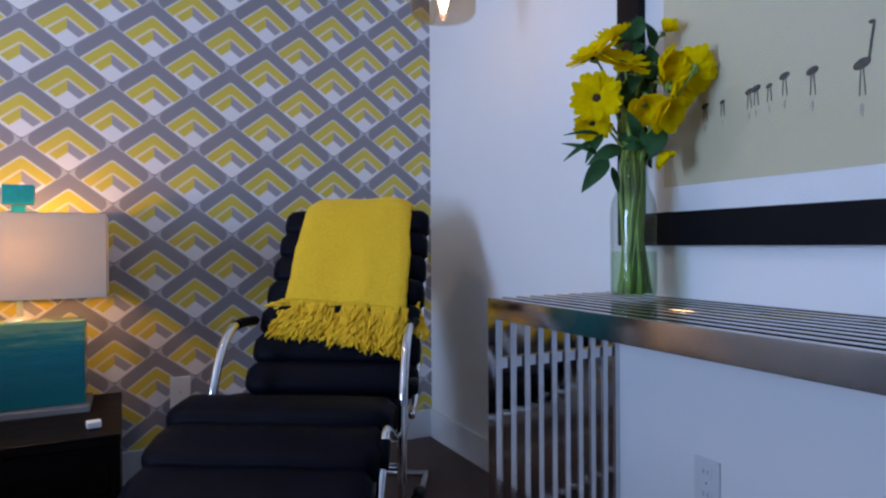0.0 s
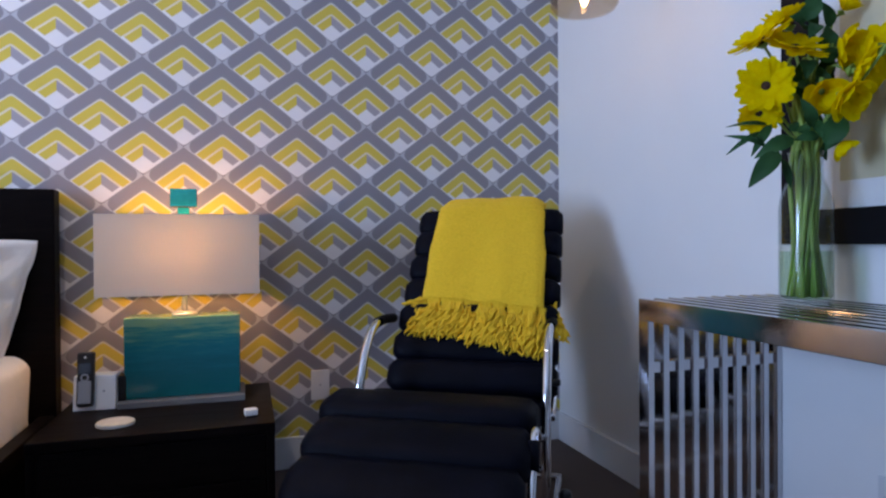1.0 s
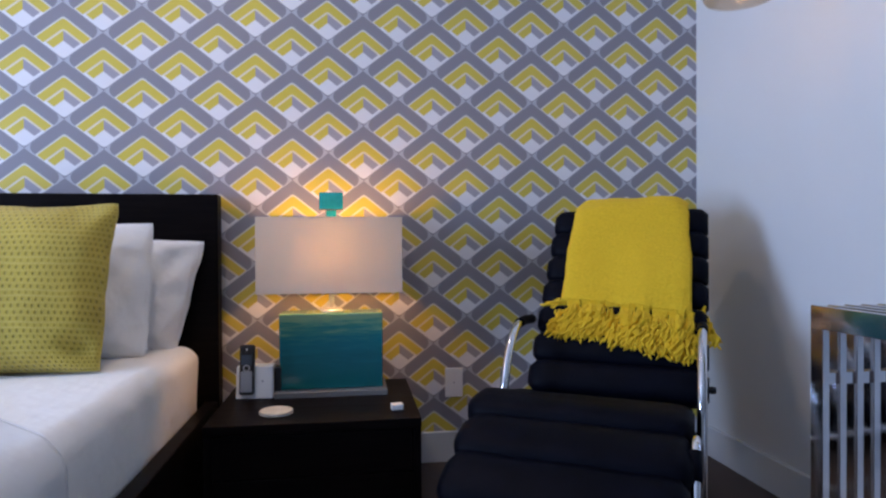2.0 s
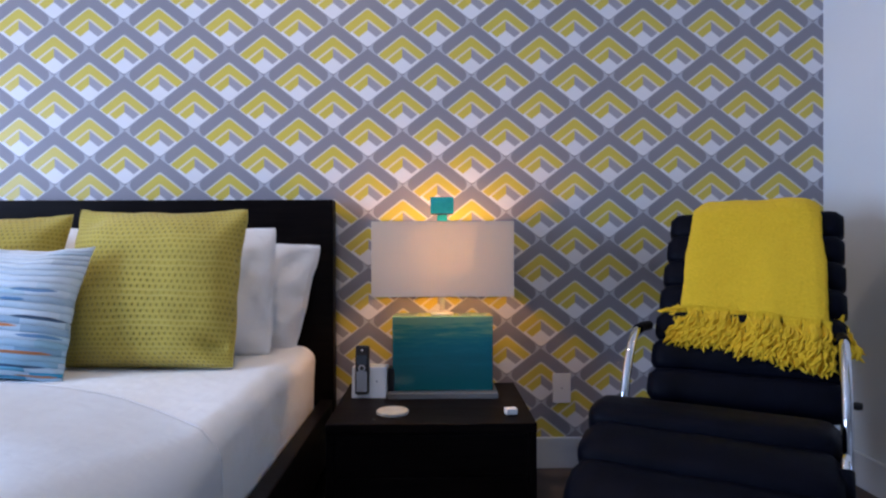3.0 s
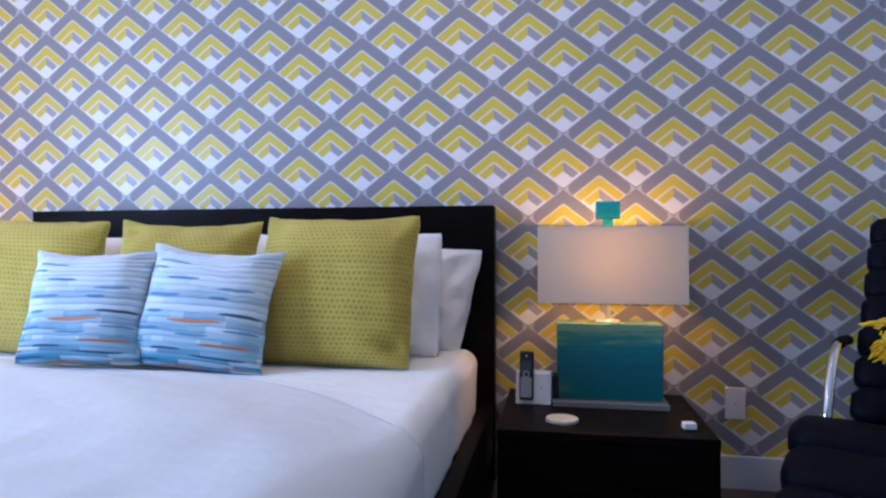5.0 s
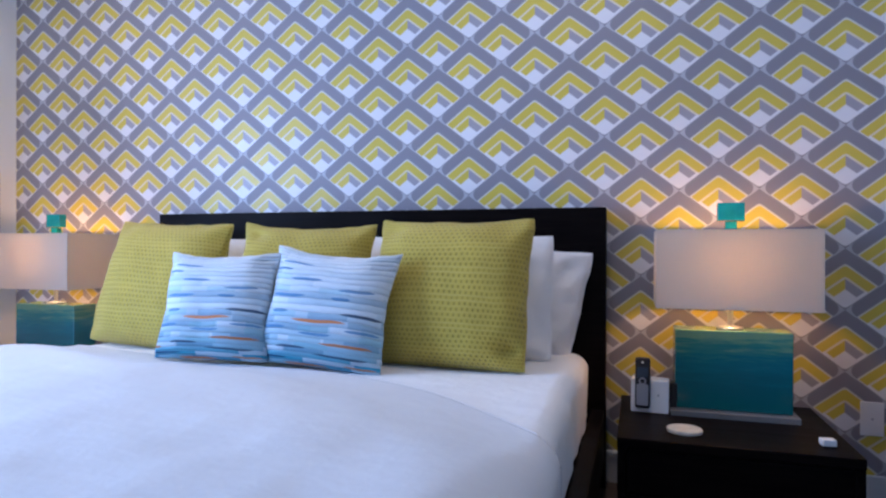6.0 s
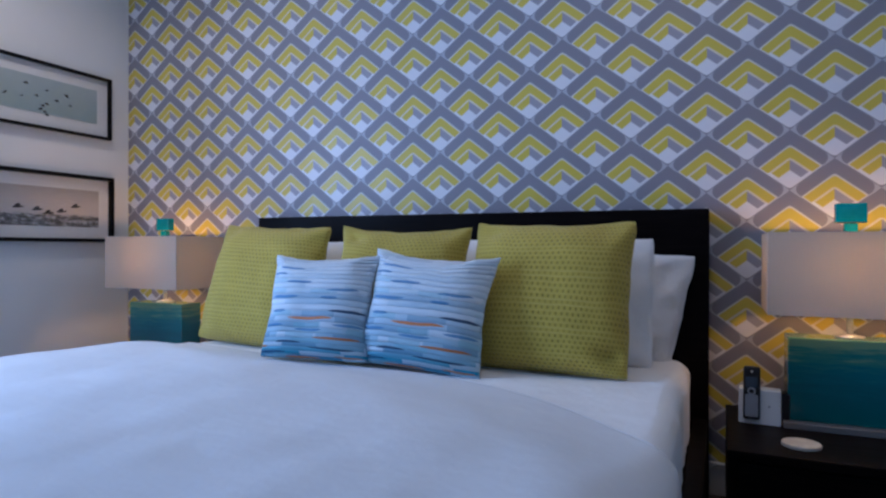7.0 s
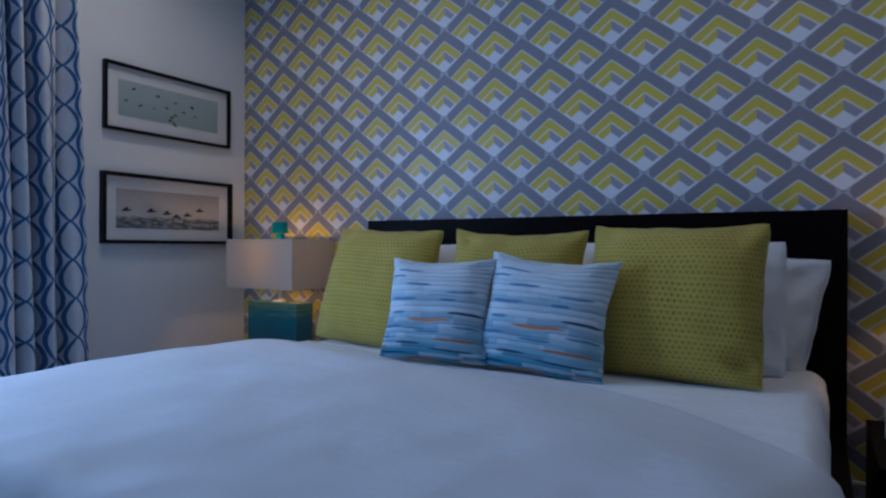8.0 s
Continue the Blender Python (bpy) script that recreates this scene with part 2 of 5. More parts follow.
def streaks_blue():
    m = Mat("blue_streaks", (0.5, 0.6, 0.8), 0.85, Sheen_Weight=0.15)
    m.set("Specular IOR Level", 0.15)
    uv = m.coords("UV")
    u, v, _ = m.sep(uv)
    wob = m.math("MULTIPLY", m.math("SUBTRACT", m.noise(2.2, 2, uv), 0.5), 0.045)
    v2 = m.math("ADD", v, wob)
    # ground: near white at the top, grey blue below, bright teal at the foot
    c = m.ramp(v2, [(0.0, (0.006, 0.25, 0.42)), (0.085, (0.03, 0.33, 0.50)), (0.16, (0.28, 0.50, 0.63)), (0.36, (0.46, 0.62, 0.73)), (0.62, (0.62, 0.74, 0.81)), (0.9, (0.77, 0.83, 0.86))])
    # woven rows, each a run of paler and bluer stretches
    row = m.math("MULTIPLY", v2, 23.0)
    ri = m.math("FLOOR", row)
    low = m.math("SUBTRACT", 1.0, m.math("MULTIPLY", v, 0.75))
    cloud = m.noise(2.6, 3, m.comb(u, m.math("MULTIPLY", v, 2.4)), 0.6)
    c = m.mix(m.math("MULTIPLY", m.ramp(cloud, [(0.42, (0, 0, 0)), (0.66, (1, 1, 1))]), 0.32), c, (0.20, 0.38, 0.52))

    def blocks(cells, seed, share, colour, amount):
        x = m.math("ADD", m.math("MULTIPLY", u, cells), m.math("MULTIPLY", m.white(m.comb(ri, seed)), 7.0))
        pick = m.math("LESS_THAN", m.white(m.comb(ri, m.math("FLOOR", x), seed + 3.0)), share)
        return m.mix(m.math("MULTIPLY", pick, amount), c, colour)

    c = blocks(3.1, 1.0, 0.28, (0.74, 0.82, 0.88), 0.55)
    c = blocks(3.7, 17.0, 0.26, (0.07, 0.23, 0.39), m.math("MULTIPLY", low, 0.60))
    c = blocks(4.6, 29.0, 0.12, (0.20, 0.50, 0.62), m.math("MULTIPLY", low, 0.55))
    inks = {"o": (0.60, 0.19, 0.040), "n": (0.012, 0.055, 0.13), "b": (0.055, 0.21, 0.42)}
    for u0, u1, vm, ink in DASHES:
        mid, half = (u0 + u1) / 2, (u1 - u0) / 2
        du = m.math("LESS_THAN", m.math("ABSOLUTE", m.math("SUBTRACT", u, mid)), half)
        taper = m.math("MULTIPLY", m.math("SUBTRACT", 1.0, m.math("POWER", m.math("DIVIDE", m.math("ABSOLUTE", m.math("SUBTRACT", u, mid)), half), 4.0)), 0.0105)
        dv = m.math("LESS_THAN", m.math("ABSOLUTE", m.math("SUBTRACT", v2, vm)), taper)
        c = m.mix(m.math("MULTIPLY", m.math("MULTIPLY", du, dv), 0.92 if ink != "b" else 0.85), c, inks[ink])
    rib = m.math("ABSOLUTE", m.math("SINE", m.math("MULTIPLY", row, math.pi)))
    c = m.mix(m.math("MULTIPLY", m.math("POWER", m.math("SUBTRACT", 1.0, rib), 3.0), m.math("MULTIPLY", low, 0.16)), c, (0.16, 0.30, 0.45))
    m.set("Base Color", c)
    m.bump(m.math("ADD", m.math("MULTIPLY", m.math("POWER", rib, 0.6), 0.8), m.math("MULTIPLY", m.noise(260, 3, m.coords()), 0.35)), 0.8, 0.008)
    return m.m


def shade_linen():
    m = bpy.data.materials.new("shade_linen")
    m.use_nodes = True
    t = m.node_tree
    t.nodes.remove(t.nodes["Principled BSDF"])
    tc, mp = t.nodes.new("ShaderNodeTexCoord"), t.nodes.new("ShaderNodeMapping")
    nz, rp = t.nodes.new("ShaderNodeTexNoise"), t.nodes.new("ShaderNodeValToRGB")
    mp.inputs["Scale"].default_value = (1, 1, 3)
    nz.inputs["Scale"].default_value, nz.inputs["Detail"].default_value = 220, 3
    rp.color_ramp.elements[0].color, rp.color_ramp.elements[1].color = (0.64, 0.58, 0.49, 1), (0.78, 0.715, 0.615, 1)
    di, tr, mx = t.nodes.new("ShaderNodeBsdfDiffuse"), t.nodes.new("ShaderNodeBsdfTranslucent"), t.nodes.new("ShaderNodeMixShader")
    t.links.new(tc.outputs["Object"], mp.inputs[0]), t.links.new(mp.outputs[0], nz.inputs["Vector"]), t.links.new(nz.outputs[0], rp.inputs[0])
    t.links.new(rp.outputs[0], di.inputs[0]), t.links.new(rp.outputs[0], tr.inputs[0])
    mx.inputs[0].default_value = 0.37
    t.links.new(di.outputs[0], mx.inputs[1]), t.links.new(tr.outputs[0], mx.inputs[2])
    t.links.new(mx.outputs[0], t.nodes["Material Output"].inputs[0])
    return m


def teal_glaze():
    m = Mat("teal_glaze", (0.0, 0.18, 0.22), 0.16)
    v = m.coords()
    x, y, z = m.sep(v)
    streak = m.noise(7, 5, m.comb(m.math("MULTIPLY", x, 1.0), y, m.math("MULTIPLY", z, 9.0)), 0.65)
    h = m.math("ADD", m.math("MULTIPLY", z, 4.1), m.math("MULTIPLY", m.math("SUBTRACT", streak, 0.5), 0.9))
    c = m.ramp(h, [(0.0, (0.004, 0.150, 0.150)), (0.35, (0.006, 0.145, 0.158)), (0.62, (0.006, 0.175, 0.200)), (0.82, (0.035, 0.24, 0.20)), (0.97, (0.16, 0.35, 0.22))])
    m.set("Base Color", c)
    m.set("Coat Weight", 0.25)
    m.bump(streak, 0.03, 0.001)
    return m.m


def curtain_cloth():
    m = Mat("trellis_curtain", (0.6, 0.63, 0.7), 0.85)
    u, v, _ = m.sep(m.coords("UV"))
    wob = m.math("MULTIPLY", m.math("SUBTRACT", m.noise(9, 2, m.coords("UV")), 0.5), 0.012)
    cell = m.math("MULTIPLY", m.math("ADD", u, wob), 1.0 / 0.150)
    fu = m.math("ABSOLUTE", m.math("SUBTRACT", m.math("FRACT", cell), 0.5))
    ph = m.math("MULTIPLY", v, math.pi / 0.165)
    # chains of ovals, half a step apart, that touch in a trellis
    oval = m.math("MULTIPLY", m.math("POWER", m.math("ABSOLUTE", m.math("SINE", ph)), 0.75), 0.27)
    other = m.math("MULTIPLY_ADD", m.math("POWER", m.math("ABSOLUTE", m.math("COSINE", ph)), 0.75), -0.24, 0.5)
    d1 = m.math("ABSOLUTE", m.math("SUBTRACT", fu, oval))
    d2 = m.math("ABSOLUTE", m.math("SUBTRACT", fu, other))
    d = m.math("MINIMUM", d1, d2)
    ink = m.math("LESS_THAN", d, 0.046)
    cloth = m.vary((0.60, 0.62, 0.66), 14, 0.08)
    m.set("Base Color", m.mix(ink, cloth, (0.030, 0.12, 0.28)))
    m.set("Sheen Weight", 0.1)
    m.bump(m.noise(700, 2, m.coords()), 0.3, 0.001)
    return m.m


def print_birds(name, sky_c, low_c):
    m = Mat(name, sky_c, 0.5)
    x, y, z = m.sep(m.coords("UV"))
    wave = m.noise(9, 5, m.comb(m.math("MULTIPLY", x, 2.4), m.math("MULTIPLY", y, 2.0)), 0.7)
    h = m.math("ADD", y, m.math("MULTIPLY", m.math("SUBTRACT", wave, 0.5), 0.30))
    surf = m.ramp(m.noise(5, 5, m.comb(m.math("MULTIPLY", x, 2.4), m.math("MULTIPLY", y, 2.2)), 0.7), [(0.42, tuple(c * 0.22 for c in low_c)), (0.52, low_c), (0.60, tuple(c * 2.8 for c in low_c))])
    mm = m.ramp(h, [(0.0, low_c), (0.24, low_c), (0.32, tuple(c * 1.15 for c in sky_c)), (0.6, sky_c), (1.0, tuple(c * 0.7 for c in sky_c))])
    sea = m.ramp(h, [(0.26, (1, 1, 1)), (0.32, (0, 0, 0))])
    mm = m.mix(sea, mm, surf)
    m.set("Base Color", m.mix(m.math("MULTIPLY", m.noise(30, 4, m.coords("UV")), 0.12), mm, (0.9, 0.9, 0.9)))
    return m.m


def flat_wash(name, a, b, scale=3.0):
    m = Mat(name, a, 0.5)
    x, y, z = m.sep(m.coords("UV"))
    f = m.math("ADD", y, m.math("MULTIPLY", m.math("SUBTRACT", m.noise(scale, 5, m.coords("UV")), 0.5), 0.5))
    m.set("Base Color", m.ramp(f, [(0.1, a), (0.9, b)]))
    return m.m


def glassy(name, color, edge=0.6, face=0.03):
    """Thin clear glass: what lies behind shows straight through, with a gloss that grows at the edges."""
    m = bpy.data.materials.new(name)
    m.use_nodes = True
    t = m.node_tree
    t.nodes.remove(t.nodes["Principled BSDF"])
    tr, gl, mx, fr = t.nodes.new("ShaderNodeBsdfTransparent"), t.nodes.new("ShaderNodeBsdfGlossy"), t.nodes.new("ShaderNodeMixShader"), t.nodes.new("ShaderNodeLayerWeight")
    pw, ad = t.nodes.new("ShaderNodeMath"), t.nodes.new("ShaderNodeMath")
    pw.operation, ad.operation = "POWER", "MULTIPLY_ADD"
    pw.inputs[1].default_value, ad.inputs[1].default_value, ad.inputs[2].default_value = 4.0, edge, face
    tr.inputs[0].default_value = (*color, 1)
    gl.inputs["Roughness"].default_value = 0.01
    t.links.new(fr.outputs["Facing"], pw.inputs[0]), t.links.new(pw.outputs[0], ad.inputs[0])
    t.links.new(ad.outputs[0], mx.inputs[0]), t.links.new(tr.outputs[0], mx.inputs[1]), t.links.new(gl.outputs[0], mx.inputs[2])
    t.links.new(mx.outputs[0], t.nodes["Material Output"].inputs[0])
    return m


def glow(name, color, strength):
    m = bpy.data.materials.new(name)
    m.use_nodes = True
    m.node_tree.nodes.remove(m.node_tree.nodes["Principled BSDF"])
    e = m.node_tree.nodes.new("ShaderNodeEmission")
    e.inputs[0].default_value, e.inputs[1].default_value = (*color, 1), strength
    m.node_tree.links.new(e.outputs[0], m.node_tree.nodes["Material Output"].inputs[0])
    return m


def petal_mat():
    m = bpy.data.materials.new("yellow_petal")
    m.use_nodes = True
    t = m.node_tree
    t.nodes.remove(t.nodes["Principled BSDF"])
    tc, nz, rp = t.nodes.new("ShaderNodeTexCoord"), t.nodes.new("ShaderNodeTexNoise"), t.nodes.new("ShaderNodeValToRGB")
    nz.inputs["Scale"].default_value = 70
    rp.color_ramp.elements[0].position, rp.color_ramp.elements[1].position = 0.3, 0.7
    rp.color_ramp.elements[0].color, rp.color_ramp.elements[1].color = (0.92, 0.69, 0.002, 1), (1.0, 0.84, 0.008, 1)
    di, tr, mx = t.nodes.new("ShaderNodeBsdfDiffuse"), t.nodes.new("ShaderNodeBsdfTranslucent"), t.nodes.new("ShaderNodeMixShader")
    t.links.new(tc.outputs["Object"], nz.inputs["Vector"]), t.links.new(nz.outputs[0], rp.inputs[0])
    t.links.new(rp.outputs[0], di.inputs[0]), t.links.new(rp.outputs[0], tr.inputs[0])
    mx.inputs[0].default_value = 0.45
    t.links.new(di.outputs[0], mx.inputs[1]), t.links.new(tr.outputs[0], mx.inputs[2])
    t.links.new(mx.outputs[0], t.nodes["Material Output"].inputs[0])
    return m


def throw_mat():
    m = Mat("yellow_chenille", (0.55, 0.40, 0.02), 0.95, Sheen_Weight=0.06, Specular_Ior_Level=0.1)
    v = m.coords()
    f, g = m.noise(130, 3, v), m.noise(12, 3, v)
    m.set("Base Color", m.mix(g, m.ramp(f, [(0.3, (0.78, 0.470, 0.022)), (0.7, (0.98, 0.625, 0.042))]), (0.88, 0.545, 0.032)))
    m.bump(m.math("ADD", f, m.math("MULTIPLY", g, 0.6)), 0.8, 0.006)
    return m.m


M_PAPER = wallpaper()
M_WALL = wall_paint("white_wall_paint", (0.78, 0.78, 0.775))
M_CEIL = wall_paint("ceiling_paint", (0.82, 0.82, 0.82))
M_TRIM = simple("white_trim_paint", (0.76, 0.76, 0.76), 0.35, amount=0.03, bump=0.03).m
M_CARPET = carpet()
M_WOOD = espresso()
M_WOODV = espresso("espresso_wood_upright", (14, 14, 1))
M_SHEET = cotton("white_sheet", (0.86, 0.855, 0.845), 0.6)
M_DUVET = cotton("white_duvet", (0.69, 0.70, 0.71), 0.38)
M_CASE = cotton("white_pillowcase", (0.84, 0.84, 0.84), 0.85)
M_GREEN = knit_green()
M_BLUE = streaks_blue()
M_LINEN = shade_linen()
M_TEAL = teal_glaze()
M_BRASS = simple("pale_brass", (0.62, 0.50, 0.30), 0.22, 1.0, amount=0.06).m
M_SATIN = simple("satin_champagne_metal", (0.72, 0.70, 0.66), 0.30, 0.6, amount=0.05).m
M_TRAY = simple("grey_plinth", (0.20, 0.19, 0.185), 0.45, amount=0.10, bump=0.05).m
M_LEATHER = simple("black_leather", (0.002, 0.0027, 0.0070), 0.52, scale=14, amount=0.35, bump=0.35, bscale=160, dist=0.0015, Specular_Ior_Level=0.065).m
M_CHROME = simple("chrome_tube", (0.72, 0.72, 0.74), 0.10, 1.0, amount=0.04).m
M_STEEL = simple("polished_steel", (0.58, 0.58, 0.60), 0.10, 1.0, amount=0.08, bump=0.02, bscale=300).m
M_THROW = throw_mat()
M_BLACK = simple("black_frame_wood", (0.005, 0.005, 0.007), 0.42, amount=0.2, bump=0.05, Specular_Ior_Level=0.12).m
M_MAT = simple("mat_board", (0.76, 0.76, 0.77), 0.7, amount=0.02).m
M_GLASS = glassy("clear_glass", (0.935, 0.962, 0.95), 0.6, 0.03)
M_PANE = glassy("picture_glass", (0.985, 0.985, 0.98), 0.5, 0.02)
M_WATER = glassy("water", (0.84, 0.93, 0.80), 0.25, 0.02)
M_AMBER = glassy("amber_glass", (0.94, 0.87, 0.79), 0.45, 0.03)
M_STEM = simple("green_stem", (0.25, 0.38, 0.07), 0.5, amount=0.35).m
M_LEAF = simple("dark_leaf", (0.020, 0.075, 0.022), 0.6, amount=0.4, bump=0.15, Specular_Ior_Level=0.2).m
M_PETAL = petal_mat()
M_DISC = simple("brown_flower_disc", (0.05, 0.022, 0.008), 0.9, scale=300, amount=0.5, bump=0.6, bscale=400).m
M_PLASTIC = simple("white_plastic", (0.86, 0.86, 0.85), 0.35, amount=0.02).m
M_OUTLET = simple("grey_white_plastic", (0.66, 0.67, 0.68), 0.4, amount=0.02).m
M_DARKPL = simple("black_plastic", (0.012, 0.012, 0.014), 0.35, amount=0.1).m
M_SILVER = simple("silver_plastic", (0.38, 0.39, 0.42), 0.35, 0.3, amount=0.05).m
M_SCREEN = simple("dark_phone_display", (0.05, 0.07, 0.10), 0.15, amount=0.05).m
M_COASTER = simple("cream_stone", (0.58, 0.55, 0.48), 0.55, scale=40, amount=0.12, bump=0.05).m
M_BULB = glow("bulb_glow", (1.0, 0.66, 0.36), 28.0)
M_FILL = glow("fill_light_glow", (1.0, 0.84, 0.66), 22.0)
M_LAMPBULB = glow("lamp_bulb_glow", (1.0, 0.54, 0.21), 125.0)
M_LAMPBULB_FAR = glow("far_lamp_bulb_glow", (1.0, 0.54, 0.21), 125.0)
M_CURTAIN = curtain_cloth()
M_ART = flat_wash("sepia_print", (0.56, 0.50, 0.33), (0.66, 0.59, 0.42))
# dark taupe for the unseen south wall, picked to weaken bounced light
M_DIMWALL = wall_paint("dim_unseen_wall", (0.24, 0.22, 0.20))
M_SEA = print_birds("grey_sea_print", (0.50, 0.45, 0.44), (0.16, 0.16, 0.18))
M_SKYP = flat_wash("pale_teal_print", (0.33, 0.42, 0.43), (0.42, 0.50, 0.52), 4.0)
M_INK = simple("ink_mark", (0.03, 0.03, 0.035), 0.6, amount=0.2).m
M_INK2 = simple("brown_ink_mark", (0.07, 0.055, 0.045), 0.6, amount=0.2).m
M_INK3 = simple("faded_ink_mark", (0.40, 0.365, 0.27), 0.6, amount=0.2).m


# ---- mesh helpers ----
def thing(name, label, category, m=None, group=""):
    ob = new(name)
    ob.empty_display_size = 0.05
    if m is not None:
        ob.matrix_world = m
    return tagged(ob, label, category, group)


def part(name, bm, material, parent=None, label="", smooth=False, m=None):
    me = bpy.data.meshes.new(name)
    bm.to_mesh(me)
    bm.free()
    me.materials.append(material)
    if smooth:
        me.shade_smooth()
    ob = new(name, me)
    if parent is not None:
        ob.parent = parent
    if m is not None:
        ob.matrix_basis = m
    if label:
        ob["label"] = label
    return ob


def structure(ob, label):
    return tagged(ob, label, kind="structure")


def block(x0, x1, y0, y1, z0, z1, bevel=0.0, seg=2, bm=None):
    bm = bm or bmesh.new()
    r = bmesh.ops.create_cube(bm, size=1.0)
    for v in r["verts"]:
        v.co = Vector(((x0 + x1) / 2 + v.co.x * (x1 - x0), (y0 + y1) / 2 + v.co.y * (y1 - y0), (z0 + z1) / 2 + v.co.z * (z1 - z0)))
    if bevel:
        edges = list({e for v in r["verts"] for e in v.link_edges})
        bmesh.ops.bevel(bm, geom=edges, offset=bevel, segments=seg, profile=0.6, affect="EDGES")
    return bm


def sweep(path, radius, sides=10, bm=None, closed_ends=True):
    """A tube along a path of points; radius: a number, or one for each point."""
    bm = bm or bmesh.new()
    pts = [Vector(p) for p in path]
    n = len(pts)
    rad = radius if isinstance(radius, (list, tuple)) else [radius] * n
    up = Vector((0, 0, 1))
    rings = []
    side = None
    for i, p in enumerate(pts):
        t = (pts[min(i + 1, n - 1)] - pts[max(i - 1, 0)]).normalized()
        if side is None:
            side = t.cross(up if abs(t.z) < 0.9 else Vector((1, 0, 0))).normalized()
        side = (side - t * side.dot(t)).normalized()
        other = t.cross(side)
        rings.append([bm.verts.new(p + rad[i] * (math.cos(a) * side + math.sin(a) * other)) for a in (2 * math.pi * k / sides for k in range(sides))])
    for a, b in zip(rings, rings[1:]):
        for k in range(sides):
            bm.faces.new((a[k], a[(k + 1) % sides], b[(k + 1) % sides], b[k]))
    if closed_ends:
        bm.faces.new(rings[0][::-1])
        bm.faces.new(rings[-1])
    return bm


def lathe(profile, sides=32, bm=None):
    """A turned shape from (radius, height) pairs."""
    bm = bm or bmesh.new()
    rings = []
    for r, z in profile:
        if r < 1e-6:
            rings.append([bm.verts.new((0, 0, z))])
        else:
            rings.append([bm.verts.new((r * math.cos(2 * math.pi * k / sides), r * math.sin(2 * math.pi * k / sides), z)) for k in range(sides)])
    for a, b in zip(rings, rings[1:]):
        for k in range(sides):
            q = (k + 1) % sides
            if len(a) == 1 and len(b) == 1:
                continue
            if len(a) == 1:
                bm.faces.new((a[0], b[q], b[k]))
            elif len(b) == 1:
                bm.faces.new((a[k], a[q], b[0]))
            else:
                bm.faces.new((a[k], a[q], b[q], b[k]))
    bmesh.ops.recalc_face_normals(bm, faces=bm.faces)
    return bm


def sheet(nu, nv, place, uv=None, bm=None, flip=False):
    """A grid surface: place(a, b) with a and b from 0 to 1; uv(a, b) gives its map."""
    bm = bm or bmesh.new()
    layer = bm.loops.layers.uv.verify()
    g = [[bm.verts.new(place(i / nu, j / nv)) for j in range(nv + 1)] for i in range(nu + 1)]
    for i in range(nu):
        for j in range(nv):
            ids = [(i, j), (i + 1, j), (i + 1, j + 1), (i, j + 1)]
            if flip:
                ids = ids[::-1]
            f = bm.faces.new([g[p][q] for p, q in ids])
            for loop, (p, q) in zip(f.loops, ids):
                loop[layer].uv = uv(p / nu, q / nv) if uv else (p / nu, q / nv)
    return bm


def curve_points(ctrl, n=8):
    """A smooth line through the control points."""
    p = [Vector(c) for c in ctrl]
    p = [2 * p[0] - p[1]] + p + [2 * p[-1] - p[-2]]
    out = []
    for a, b, c, d in zip(p, p[1:], p[2:], p[3:]):
        for k in range(n):
            t = k / n
            out.append(0.5 * (2 * b + (c - a) * t + (2 * a - 5 * b + 4 * c - d) * t * t + (3 * b - a - 3 * c + d) * t ** 3))
    return out + [p[-2]]


def smooth01(t):
    t = max(0.0, min(1.0, t))
    return t * t * (3 - 2 * t)


# ---- the room ----
structure(part("wall_north", block(WEST - 0.12, EAST + 0.12, 0.0, 0.12, 0, HIGH), M_PAPER), "patterned wallpaper of yellow and grey lozenges on the bed wall")
structure(part("wall_east", block(EAST, EAST + 0.12, SOUTH, 0.0, 0, HIGH), M_WALL), "smooth white painted wall")
# the south wall is out of view; its dark colour keeps the fill low
structure(part("wall_south", block(WEST - 0.12, EAST + 0.12, SOUTH - 0.12, SOUTH, 0, HIGH), M_DIMWALL), "unseen closing wall, coloured dark to cut bounced light")
bm = block(WEST - 0.12, WEST, WIN_Y1, 0.0, 0, HIGH)
block(WEST - 0.12, WEST, SOUTH, WIN_Y0, 0, HIGH, bm=bm)
block(WEST - 0.12, WEST, WIN_Y0, WIN_Y1, 0, WIN_Z0, bm=bm)
block(WEST - 0.12, WEST, WIN_Y0, WIN_Y1, WIN_Z1, HIGH, bm=bm)
structure(part("wall_west", bm, M_WALL), "white painted wall with a tall window")
structure(part("floor", block(WEST - 0.12, EAST + 0.12, SOUTH - 0.12, 0.12, -0.12, 0), M_CARPET), "brown low-pile carpet floor")
structure(part("ceiling", block(WEST - 0.12, EAST + 0.12, SOUTH - 0.12, 0.12, HIGH, HIGH + 0.12), M_CEIL), "plain white ceiling")


def skirting(name, x0, x1, y0, y1, nx, ny):
    """Baseboard: a board with a chamfered top."""
    bm = block(x0, x1, y0, y1, 0.0, 0.118, 0.004)
    return structure(part(name, bm, M_TRIM), "white painted baseboard along the wall")


skirting("baseboard", WEST, EAST, -0.016, 0.0, 0, 1)
skirting("baseboard", EAST - 0.016, EAST, SOUTH, -0.016, 1, 0)
skirting("baseboard", WEST, WEST + 0.016, SOUTH, -0.016, 1, 0)

